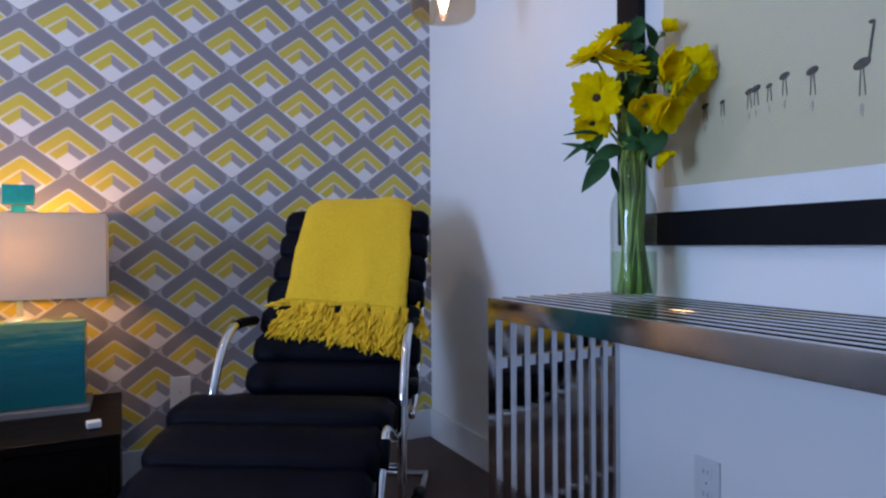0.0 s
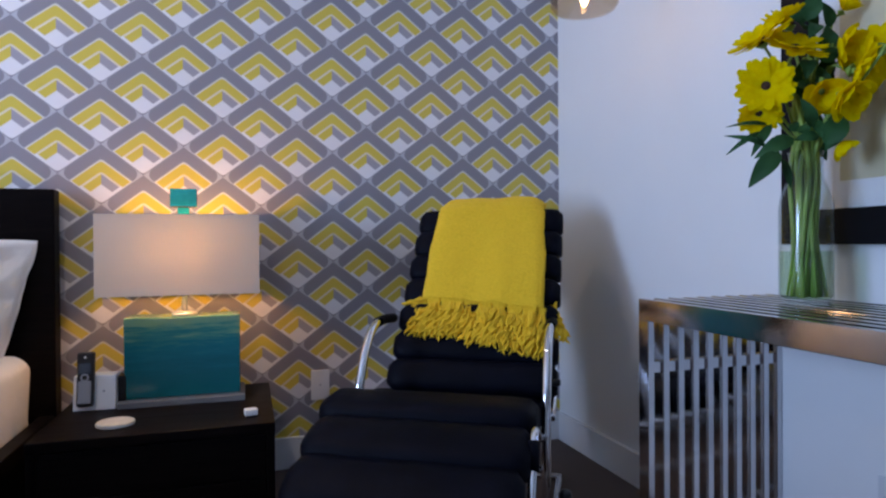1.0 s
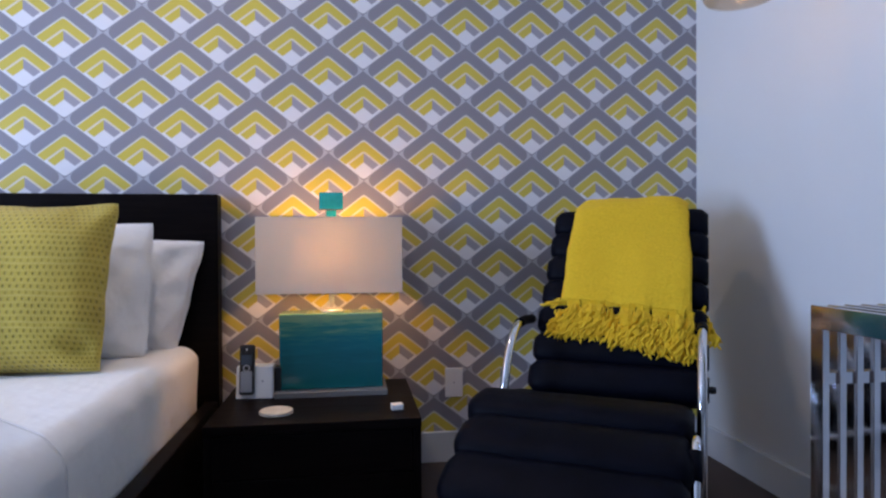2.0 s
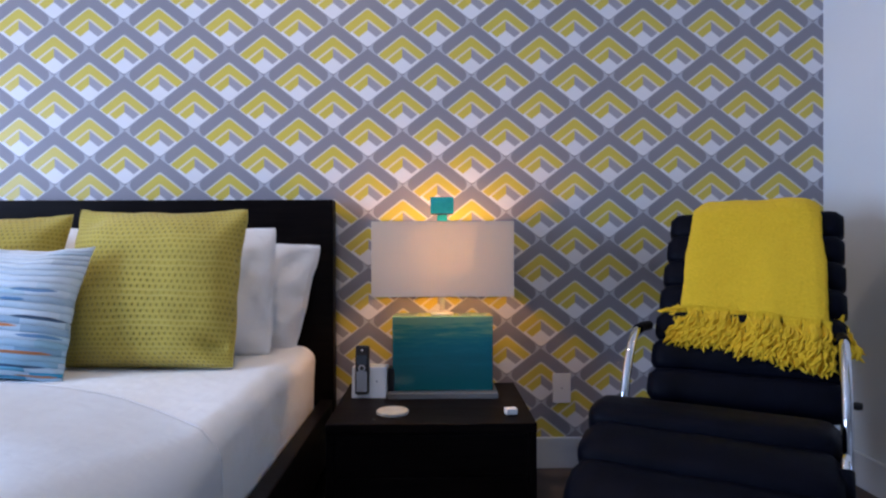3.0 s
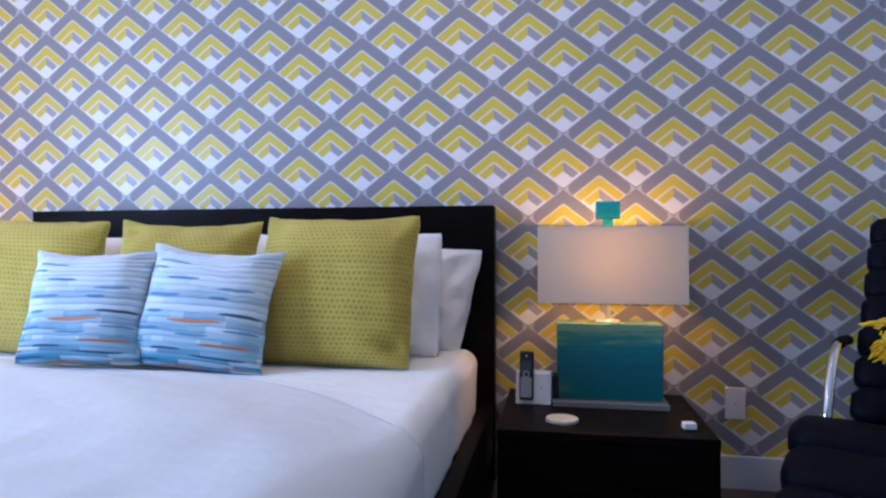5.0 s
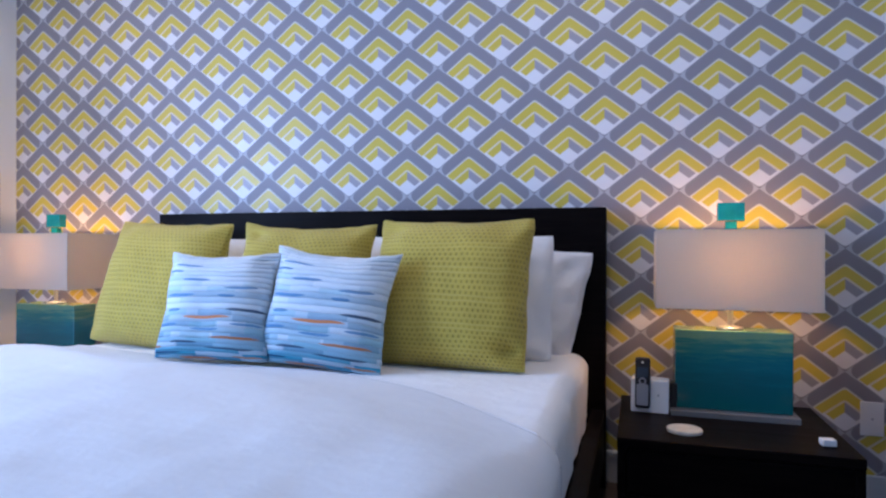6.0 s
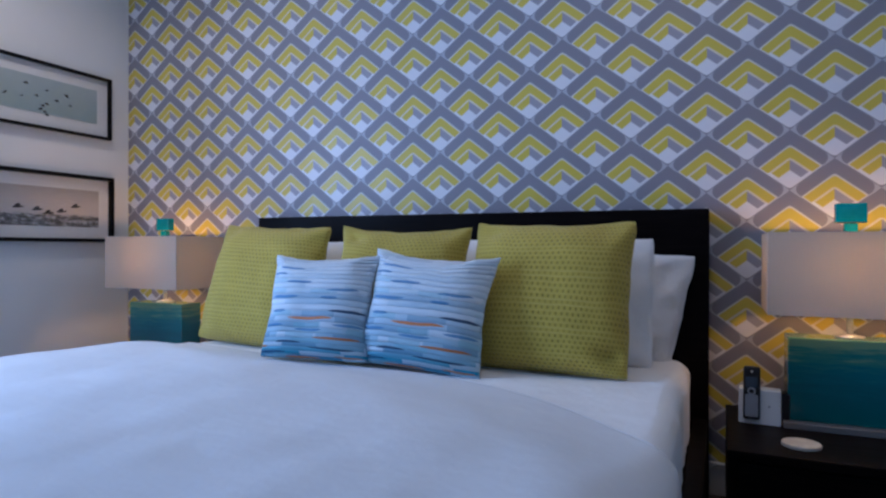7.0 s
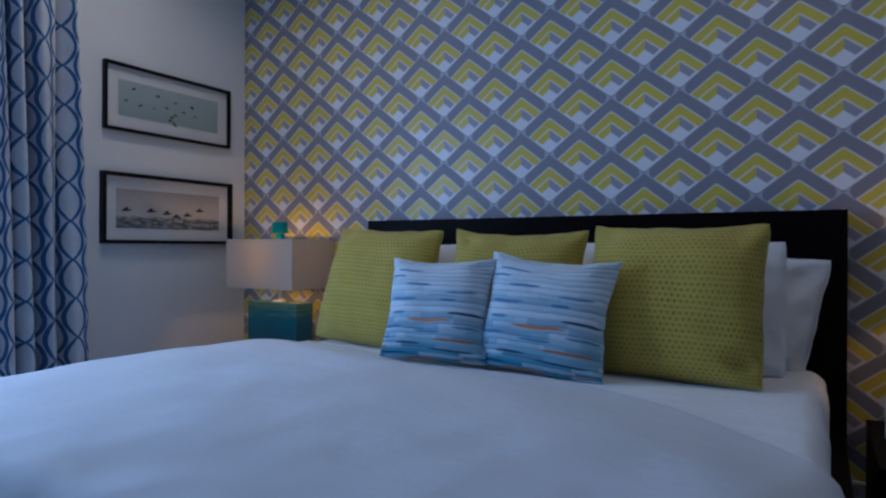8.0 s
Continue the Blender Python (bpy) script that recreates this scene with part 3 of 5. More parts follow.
# window, mostly hidden by its curtain
win = thing("window_1", "tall white-framed window, low-silled, beside a gathered curtain", "window")
tagged(win, kind="structure")
for y0, y1, z0, z1 in ((WIN_Y0, WIN_Y0 + 0.05, WIN_Z0, WIN_Z1), (WIN_Y1 - 0.05, WIN_Y1, WIN_Z0, WIN_Z1),
                       (WIN_Y0 + 0.05, WIN_Y1 - 0.05, WIN_Z0, WIN_Z0 + 0.05), (WIN_Y0 + 0.05, WIN_Y1 - 0.05, WIN_Z1 - 0.05, WIN_Z1)):
    part("window_frame", block(WEST - 0.11, WEST - 0.075, y0, y1, z0, z1, 0.004), M_TRIM, win)
pane = part("pane", block(WEST - 0.096, WEST - 0.090, WIN_Y0 + 0.05, WIN_Y1 - 0.05, WIN_Z0 + 0.05, WIN_Z1 - 0.05), M_GLASS, win)
pane.visible_shadow = False
part("window_sill", block(WEST - 0.07, WEST + 0.03, WIN_Y0, WIN_Y1, WIN_Z0 - 0.03, WIN_Z0 - 0.002, 0.004), M_TRIM, win)

# bodies for the added ceiling lamps, out of view
for lx, ly, power in FILL_LIGHTS:
    dl = thing("fill_ceiling_light", "unseen recessed ceiling light, added to brighten the walls", "ceiling light", pose(lx, ly, HIGH), "ceiling downlights")
    part("trim_ring", lathe([(0.050, -0.001), (0.070, -0.001), (0.072, -0.006), (0.052, -0.010), (0.050, -0.001)], 28), M_TRIM, dl, smooth=True)
    part("diffuser", lathe([(0.0, -0.004), (0.049, -0.004), (0.049, -0.001), (0.0, -0.001)], 24), M_FILL, dl, "glowing diffuser")


# ---- wall plates ----
def outlet(m, label, duplex=True, plate=None):
    o = thing("wall_outlet", label, "outlet", m, "wall outlets")
    part("cover_plate", block(-0.035, 0.035, -0.006, 0, -0.057, 0.057, 0.003), plate or M_PLASTIC, o)
    for dz in (-0.026, 0.026) if duplex else ():
        part("socket", block(-0.016, 0.016, -0.0085, -0.0055, dz - 0.013, dz + 0.013, 0.002), plate or M_PLASTIC, o)
        for dx in (-0.006, 0.006):
            part("slot", block(dx - 0.0014, dx + 0.0014, -0.0095, -0.0080, dz - 0.004, dz + 0.006), M_SILVER, o)
    part("screw", lathe([(0, 0.0), (0.003, 0.0), (0.003, 0.002), (0, 0.002)], 10), M_SILVER, o, m=pose(0, -0.0058, 0, 90))
    return o


outlet(pose(1.139, 0, 0.306), "plain white wall plate with a centre screw on the wallpaper", False)
outlet(pose(EAST, -1.457, 0.285, 0, 0, -90), "white wall outlet below the steel console table", plate=M_OUTLET)


# ---- bed ----
HB_X0, HB_X1, HB_TOP = -1.712, 0.276, 1.028
RAIL_Z, FOOT_Y = 0.288, -2.16
bed = thing("bed", "low platform bed in dark espresso wood with a tall plain headboard", "bed")
part("headboard", block(HB_X0, HB_X1, -0.085, -0.022, 0.0, HB_TOP, 0.004), M_WOOD, bed)
for x0, x1 in ((0.226, HB_X1 - 0.004), (HB_X0 + 0.004, -1.662)):
    part("side_rail", block(x0, x1, FOOT_Y, -0.085, 0.10, RAIL_Z, 0.004), M_WOOD, bed)
part("foot_rail", block(HB_X0 + 0.004, HB_X1 - 0.004, FOOT_Y - 0.05, FOOT_Y, 0.10, RAIL_Z, 0.004), M_WOOD, bed)
part("slat_base", block(-1.662, 0.226, FOOT_Y, -0.085, 0.20, 0.235), M_WOOD, bed)
for lx, ly in ((0.19, -2.05), (-1.63, -2.05), (0.19, -1.0), (-1.63, -1.0)):
    part("leg", block(lx - 0.035, lx + 0.035, ly - 0.035, ly + 0.035, 0, 0.20, 0.004), M_WOODV, bed)

MT_X0, MT_X1, MT_TOP = -1.655, 0.219, 0.498
mattress = thing("mattress", "thick mattress in a white fitted sheet on the bed", "mattress")
bm = block(MT_X0, MT_X1, FOOT_Y + 0.02, -0.092, 0.236, MT_TOP)
bmesh.ops.bevel(bm, geom=list(bm.edges), offset=0.055, segments=6, profile=0.5, affect="EDGES")
bmesh.ops.subdivide_edges(bm, edges=[e for e in bm.edges if e.calc_length() > 0.25], cuts=44, use_grid_fill=True)
for v in bm.verts:
    k = noise.noise(Vector((v.co.x * 5, v.co.y * 4, v.co.z * 7))) * 0.006
    if v.co.x > 0.16:
        bare = smooth01((v.co.y + 1.05) / 0.3)
        v.co.x += (k + 0.009 * noise.noise(Vector((v.co.y * 17 + v.co.z * 19, v.co.z * 5, 2.0)))) * bare
    elif v.co.z > 0.45:
        v.co.z += k
part("fitted_sheet", bm, M_SHEET, mattress, smooth=True)


def duvet_edge(x):
    """How far down the bed the duvet begins; it falls away towards the side by the nightstand."""
    s = max(0.0, (x + 0.62) / 0.83)
    return -0.60 - 0.16 * smooth01((x + 1.7) / 1.0) - 0.42 * s * s


def duvet_point(a, b):
    # a: across from hem to hem; b: from the head end to the foot hem
    half, mid = (MT_X1 - MT_X0) / 2, (MT_X1 + MT_X0) / 2
    drop = 0.17
    s = (2 * a - 1) * (half + 0.02 + drop)
    sign = 1 if s > 0 else -1
    x = mid + sign * min(abs(s), half)
    y0 = duvet_edge(x)
    flat = 2.03 + y0
    t = b * (flat + 0.24)
    y, ffall = (-2.03 - 0.20 * (t - flat) / 0.24, t - flat) if t > flat else (y0 - t, 0.0)
    low = smooth01((x + 0.8) / 0.8)
    inner = smooth01((y0 - y) / (0.34 + 0.22 * low))
    sink = smooth01((x + 0.15) / 0.30) * (1 - inner)
    puff = 0.006 - 0.009 * sink + (0.052 - 0.016 * low) * inner 
    puff += 0.010 * inner * noise.noise(Vector((x * 2.2, y * 2.2, 0.3))) + 0.003 * inner * noise.noise(Vector((x * 9, y * 6, 1.7)))
    puff += 0.004 * inner * noise.noise(Vector((x * 3 + y * 7, y * 2 - x * 5, 6.0)))
    # the shoulder: a quarter round of radius r between the top and the hanging side
    r = 0.062 + (0.05 + 0.05 * low) * inner
    over = 0.022 + 0.012 * inner
    top, edge = MT_TOP + 0.004 + puff, half + over
    d = abs(s) - (edge - r)
    arc = r * math.pi / 2
    if d <= 0:
        out, z = abs(s), top
    elif d < arc:
        out, z = edge - r + r * math.sin(d / r), top - r + r * math.cos(d / r)
    else:
        out, z = edge, top - r - (d - arc) * 1.1
        fold = noise.noise(Vector((y * 7, z * 1.5, 4.0)))
        out += max(-0.006, 0.020 * fold * smooth01((d - arc) / 0.08)) * (0.4 + 0.6 * inner)
    z -= ffall * (0.25 + 0.75 * smooth01(ffall / 0.12))
    z = max(z, RAIL_Z + 0.005)
    return Vector((mid + sign * out, y, z))


bm = sheet(150, 100, duvet_point)
duvet = thing("duvet", "plump white cotton duvet spread over the bed", "duvet")
ob = part("cover", bm, M_DUVET, duvet, smooth=True)
so = ob.modifiers.new("thick", "SOLIDIFY")
so.thickness, so.offset = 0.003, 1.0
part("hem", sweep([duvet_point(k / 80, 0.0) + Vector((0, 0.0002, 0.0002)) for k in range(81)], 0.0014, 6), M_DUVET, duvet, "stitched white hem", True)


# ---- pillows ----
def pillow(name, label, group, w, h, t, m, material, pinch=0.05, seed=0, slump=0.0, wrinkle=0.005, n=64, corner=0.012, taper=0.0, outline=0.006, dents=(), flat_end=0.0, folds=0.0):
    """A stuffed cushion, w by h by t, standing on its lower edge at the pose m; it faces -y.
    dents: (u, v, reach, depth) hollows in the front; flat_end: how flat the hemmed end is; folds: slack cloth there."""
    th = thing(name, label, "pillow", m, group)

    def face(sign):
        def place(a, b):
            u, v = math.sin((a - 0.5) * math.pi) * 0.45 + (2 * a - 1) * 0.55, math.sin((b - 0.5) * math.pi) * 0.45 + (2 * b - 1) * 0.55
            pu, pv = max(0.0, 1 - abs(u) ** 3.2), max(0.0, 1 - abs(v) ** 3.2)
            end = flat_end * smooth01((u - 0.70) / 0.20)
            wob = outline * (noise.noise(Vector((u * 2.1 + seed * 5.3, v * 2.1, seed * 1.7))) + 0.5 * noise.noise(Vector((u * 6 + seed, v * 6, seed * 2.3))))
            soft = corner * (u * v) ** 8
            x = u * w / 2 * (1 - pinch * (1 - end) * (1 - v * v) - soft) * (1 + taper * v) + wob * abs(u)
            z = v * h / 2 * (1 - pinch * (1.0 if v > 0 else 0.2) * (1 - u * u) - soft) + h / 2 + wob * max(v, 0.0)
            d = t / 2 * (pu * pv) ** 0.52
            d *= (1 - slump * v * 0.35) * (1 - 0.45 * end * pu)
            k = 1.6 * noise.noise(Vector((x * 4.5 + seed * 7.1, z * 4.5, sign * 3 + seed))) + 0.8 * noise.noise(Vector((x * 12 + seed * 3.3, z * 8, sign * 2 - seed)))
            rim = min(1.0, 3 * pu * pv)
            d += wrinkle * k * rim
            # gathers that run out of the four corners
            c = smooth01((abs(u) + abs(v) - 1.2) / 0.6)
            q = seed + 1.7 * (u > 0) + 2.9 * (v > 0)
            d *= 1 - 0.30 * c - 0.16 * c * math.sin(9 * (abs(u) - abs(v)) + q)
            for du, dv, reach, deep in dents:
                d -= deep * rim * math.exp(-(((u - du) / reach) ** 2 + ((v - dv) / (reach * 0.55)) ** 2))
            if folds:
                g = smooth01((u - 0.30) / 0.35)
                d += folds * rim * g * (math.sin(10 * u + 3.2 * v + seed) + 0.6 * math.sin(23 * u - 6 * v + 2 * seed) + 0.8 * noise.noise(Vector((u * 7, v * 4 + u * 3, seed))))
            droop = -slump * h * 0.06 * (1 - u * u) * smooth01(b)
            return Vector((x, sign * max(d, 0.0), z + droop))
        return place

    part("front_panel", sheet(n, n, face(-1)), material, th, smooth=True)
    part("back_panel", sheet(n // 2, n // 2, face(1), flip=True), material, th, smooth=True)
    ring = [(2 * k / 24 - 1, -1) for k in range(24)] + [(1, 2 * k / 24 - 1) for k in range(24)] + [(1 - 2 * k / 24, 1) for k in range(24)] + [(-1, 1 - 2 * k / 24) for k in range(25)]
    f0 = face(-1)
    if material is not M_BLUE:
        part("seam", sweep([f0((u + 1) / 2, (v + 1) / 2) for u, v in ring], 0.0026, 6), material, th, smooth=True)
    return th


def stand(x, y, z, lean, yaw=0.0, roll=0.0):
    return pose(x, y, z) @ pose(0, 0, 0, 0, 0, yaw) @ pose(0, 0, 0, -lean, 0, 0) @ pose(0, 0, 0, 0, roll, 0)


WHITE_L = "plump white cotton pillow propped against the headboard"
pillow("pillow", WHITE_L, "white pillows", 0.86, 0.405, 0.17, stand(-0.245, -0.185, 0.497, 12, 2, 4), M_CASE, 0.03, 1, 0.4, 0.010, corner=0.015, taper=0.065, outline=0.006, flat_end=0.6, folds=0.008)
pillow("pillow", WHITE_L, "white pillows", 0.86, 0.40, 0.17, stand(-1.22, -0.185, 0.497, 12, -2), M_CASE, 0.06, 2, 0.5, 0.010)
HEMMED = "white cotton pillow with a flat hemmed end"
pillow("pillow", HEMMED, "white pillows", 0.815, 0.432, 0.17, stand(-0.298, -0.345, 0.499, 13, 1), M_CASE, 0.015, 3, 0.2, 0.008, corner=0.015, flat_end=0.8, folds=0.005)
pillow("pillow", HEMMED, "white pillows", 0.80, 0.43, 0.16, stand(-1.13, -0.345, 0.499, 13, -1), M_CASE, 0.02, 4, 0.3, 0.009)
GREEN_L = "olive green open-knit square cushion leaning on white pillows"
pillow("throw_pillow", GREEN_L, "green cushions", 0.535, 0.484, 0.19, stand(-0.200, -0.560, 0.503, 15, -3, 0), M_GREEN, 0.045, 5, 0.1, 0.004, taper=0.0, dents=((0.86, -0.74, 0.16, 0.020), (-0.72, 0.86, 0.16, 0.012)))
pillow("throw_pillow", GREEN_L, "green cushions", 0.515, 0.475, 0.17, stand(-0.738, -0.55, 0.503, 14, 4, 1), M_GREEN, 0.085, 6, 0.25, 0.005, dents=((-0.70, 0.80, 0.16, 0.012),))
pillow("throw_pillow", GREEN_L, "green cushions", 0.575, 0.494, 0.19, stand(-1.370, -0.53, 0.503, 16, -3, 2), M_GREEN, 0.060, 7, 0.1, 0.005, corner=0.03, taper=-0.035)
tag = thing("care_tag", "small white cloth tag at a cushion's top edge", "tag", pose(-0.618, -0.445, 0.925, 0, 25, 0))
part("flap", block(-0.008, 0.008, -0.001, 0.001, 0, 0.016), M_CASE, tag)
BLUE_L = "small white and blue streaked cushion with orange dashes"
pillow("throw_pillow", BLUE_L, "streaked cushions", 0.445, 0.388, 0.15, stand(-0.556, -0.72, 0.504, 17, 3, 4), M_BLUE, 0.135, 8, 0.1, 0.005, corner=0.025)
pillow("throw_pillow", BLUE_L, "streaked cushions", 0.41, 0.366, 0.15, stand(-0.908, -0.765, 0.516, 17, 6, 0), M_BLUE, 0.135, 9, 0.1, 0.005, corner=0.025)


# ---- nightstands ----
def nightstand(x0, x1, group):
    y0, y1, top = -0.575, -0.030, 0.335
    cx = (x0 + x1) / 2
    th = thing("nightstand", "low dark espresso wood nightstand with plain drawers", "nightstand", pose(cx, 0, 0), group)
    a, b = x0 - cx, x1 - cx
    part("top", block(a, b, y0, y1, top - 0.028, top, 0.003), M_WOOD, th)
    part("side_panel", block(a + 0.001, a + 0.024, y0 + 0.003, y1, 0.03, top - 0.029, 0.002), M_WOODV, th)
    part("side_panel", block(b - 0.024, b - 0.001, y0 + 0.003, y1, 0.03, top - 0.029, 0.002), M_WOODV, th)
    part("back_panel", block(a + 0.027, b - 0.027, y1 - 0.014, y1, 0.03, top - 0.029), M_WOOD, th)
    part("bottom", block(a + 0.027, b - 0.027, y0 + 0.03, y1 - 0.015, 0.03, 0.05), M_WOOD, th)
    for z0, z1 in ((0.053, 0.176), (0.180, 0.303)):
        part("drawer", block(a + 0.026, b - 0.026, y0 + 0.004, y0 + 0.024, z0, z1, 0.002), M_WOOD, th)
    part("plinth", block(a + 0.03, b - 0.03, y0 + 0.06, y1 - 0.03, 0, 0.03), M_BLACK, th)
    return th


nightstand(0.330, 0.950, "nightstands beside the bed")
nightstand(-2.520, -1.905, "nightstands beside the bed")
STAND_TOP = 0.335


# ---- table lamps ----
def table_lamp(x, y, bulb, rise=0.020):
    th = thing("table_lamp", "lit table lamp, teal glazed block base under a beige linen shade", "lamp", pose(x, y, STAND_TOP), "bedside lamps")
    part("plinth", block(-0.188, 0.188, -0.098, 0.098, 0.0, 0.020, 0.003), M_TRAY, th)
    body = block(-0.174, 0.174, -0.060, 0.060, 0.0, 0.257, 0.004)
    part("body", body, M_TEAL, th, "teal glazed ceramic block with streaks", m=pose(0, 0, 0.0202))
    part("collar", lathe([(0, 0), (0.040, 0), (0.040, 0.006), (0.022, 0.010), (0.012, 0.013), (0, 0.013)], 24), M_SATIN, th, "pale brass collar", True, pose(0, 0, 0.2775))
    part("neck", lathe([(0, 0), (0.009, 0), (0.009, 0.156), (0, 0.156)], 16), M_SATIN, th, "pale brass neck", True, pose(0, 0, 0.2895))
    part("bulb", lathe([(0, -0.03), (0.012, -0.028), (0.026, 0.005), (0.028, 0.02), (0.018, 0.042), (0, 0.05)], 16), bulb, th, "glowing bulb", True, pose(0, -0.020, 0.445 + rise))
    hw, hd, z0, z1, k = 0.236, 0.150, 0.352, 0.602, 0.0025
    shade = part("shade", block(-hw, hw, -hd, -hd + k, z0, z1), M_LINEN, th, "beige linen rectangular shade")
    for x0, x1, y0, y1 in ((-hw, hw, hd - k, hd), (-hw, -hw + k, -hd + k, hd - k), (hw - k, hw, -hd + k, hd - k)):
        part("shade_panel", block(x0, x1, y0, y1, z0, z1), M_LINEN, shade)
    for z in (z0, z1 - 0.006):
        part("rim", sweep([(-hw + 0.006, -hd + 0.006, z + 0.003), (hw - 0.006, -hd + 0.006, z + 0.003), (hw - 0.006, hd - 0.006, z + 0.003), (-hw + 0.006, hd - 0.006, z + 0.003), (-hw + 0.006, -hd + 0.006, z + 0.003)], 0.002, 6), M_BRASS, shade)
    part("harp", sweep(curve_points([(0, 0, 0.445), (0.05, 0, 0.50), (0.05, 0, 0.55), (0, 0, 0.603), (-0.05, 0, 0.55), (-0.05, 0, 0.50), (0, 0, 0.445)]), 0.002, 6), M_BRASS, th, smooth=True)
    fin = part("finial", block(-0.041, 0.041, -0.018, 0.018, 0.632, 0.693, 0.003), M_TEALF, th, "bright teal glazed finial")
    bm = bmesh.new()
    block(-0.041, 0.041, -0.018, 0.018, 0.6315, 0.634, bm=bm)
    for v in bm.verts:
        if v.co.z < 0.633:
            v.co.x *= 0.93
    part("finial_cap", bm, M_BRASS, fin)
    part("finial_foot", block(-0.018, 0.018, -0.014, 0.014, 0.600, 0.631, 0.003), M_TEALF, fin)
    return th


M_TEALF = simple("bright_teal_glaze", (0.012, 0.33, 0.35), 0.18, scale=20, amount=0.18).m
for (lx, ly), bulb, rise in zip(LAMP_SPOTS, (M_LAMPBULB, M_LAMPBULB_FAR), (0.055, 0.060)):
    table_lamp(lx, ly, bulb, rise)


# ---- things on the nightstand ----
phone = thing("cordless_phone", "cordless phone, dark handset standing in a white charging base", "phone", pose(0.431, -0.235, STAND_TOP, 0, 0, -4))
bm = block(-0.064, 0.056, -0.032, 0.030, 0.0, 0.106, 0.005, 3)
for v in bm.verts:
    v.co.y += 0.012 * v.co.z / 0.098
part("charging_base", bm, M_PLASTIC, phone, "white plastic base")
part("base_back", block(0.0565, 0.080, -0.010, 0.040, 0.004, 0.100, 0.006), M_DARKPL, phone, "black side of the base")
part("badge", block(0.020, 0.026, -0.0275, -0.0255, 0.055, 0.061, 0.001), M_SILVER, phone)
hs = part("handset", block(-0.024, 0.024, -0.012, 0.012, 0.0, 0.165, 0.009, 3), M_DARKPL, phone, "black handset", m=pose(-0.026, -0.038, 0.016, -6))
part("display", block(-0.017, 0.017, -0.0138, -0.0115, 0.098, 0.132, 0.001), M_SCREEN, hs)
part("keypad", block(-0.0185, 0.0185, -0.0142, -0.0115, 0.010, 0.078, 0.004), M_SILVER, hs, "silver keypad plate")
part("ring_button", lathe([(0.007, 0), (0.012, 0), (0.012, 0.0025), (0.007, 0.0025), (0.007, 0)], 20), M_SILVER, hs, m=pose(0, -0.0118, 0.088, 90))
part("emblem", block(-0.003, 0.003, -0.0135, -0.0115, 0.146, 0.152, 0.001), M_PLASTIC, hs)

co = thing("coaster", "round cream stone coaster on the nightstand", "coaster", pose(0.519, -0.458, STAND_TOP))
part("disc", lathe([(0, 0), (0.046, 0), (0.050, 0.002), (0.050, 0.009), (0.048, 0.011), (0, 0.011)], 36), M_COASTER, co, smooth=False)
part("rim_line", lathe([(0.042, 0.0112), (0.047, 0.0112), (0.047, 0.0118), (0.042, 0.0118), (0.042, 0.0112)], 36), M_COASTER, co)
gd = thing("small_gadget", "tiny white plastic box with a dark front", "gadget", pose(0.884, -0.485, STAND_TOP, 0, 0, 8))
part("case", block(-0.018, 0.018, -0.014, 0.016, 0.004, 0.022, 0.003), M_PLASTIC, gd)
part("foot", block(-0.016, 0.016, -0.012, 0.014, 0.0, 0.0038, 0.001), M_DARKPL, gd)
cable = thing("power_cable", "thin grey power cable along the baseboard", "cable")
part("wire", sweep(curve_points([(0.285, -0.022, 0.10), (0.31, -0.024, 0.112), (0.335, -0.022, 0.108), (0.36, -0.022, 0.085), (0.40, -0.022, 0.02), (0.44, -0.03, 0.004)]), 0.0028, 6), M_SILVER, cable, smooth=True)


# ---- adjustable chaise: x across, y forward along the seat, z up, turned into the room ----

def cp(u, f, z):
    """A point of the chaise: u to the viewer's right, f forward, z up."""
    return Vector((-u, f, z))


chaise_m = Matrix.Translation((0.856 * 1.615, -0.517 * 1.615, 0)) @ Matrix(((-0.856, -0.517, 0, 0), (0.517, -0.856, 0, 0), (0, 0, 1, 0), (0, 0, 0, 1)))
chaise = thing("chaise_longue", "reclined chaise longue, black leather rolls on a chrome tube frame", "chaise", chaise_m)


def roll_mesh(length, ry, rz, seed):
    """A stuffed leather roll lying along x, with rounded ends."""
    bm = bmesh.new()
    n, k = 26, 18
    rings = []
    for i in range(n + 1):
        a = 2 * i / n - 1
        end = (max(0.0, 1 - abs(a) ** 26)) ** 0.5
        end = max(end, 0.62)
        x = a * length / 2
        ring = []
        for j in range(k):
            th = 2 * math.pi * j / k
            c, s = math.cos(th), math.sin(th)
            w = 1 + 0.05 * noise.noise(Vector((x * 7 + seed, c * 1.5, s * 1.5 + seed)))
            sq = (abs(c) ** 3.6 + abs(s) ** 3.6) ** (-1 / 3.6)
            ring.append(bm.verts.new((x, ry * end * w * sq * c, rz * end * w * sq * s)))
        rings.append(ring)
    for a, b in zip(rings, rings[1:]):
        for j in range(k):
            bm.faces.new((a[j], b[j], b[(j + 1) % k], a[(j + 1) % k]))
    for ring in (rings[0], rings[-1][::-1]):
        bm.faces.new(ring)
    bmesh.ops.recalc_face_normals(bm, faces=bm.faces)
    return bm


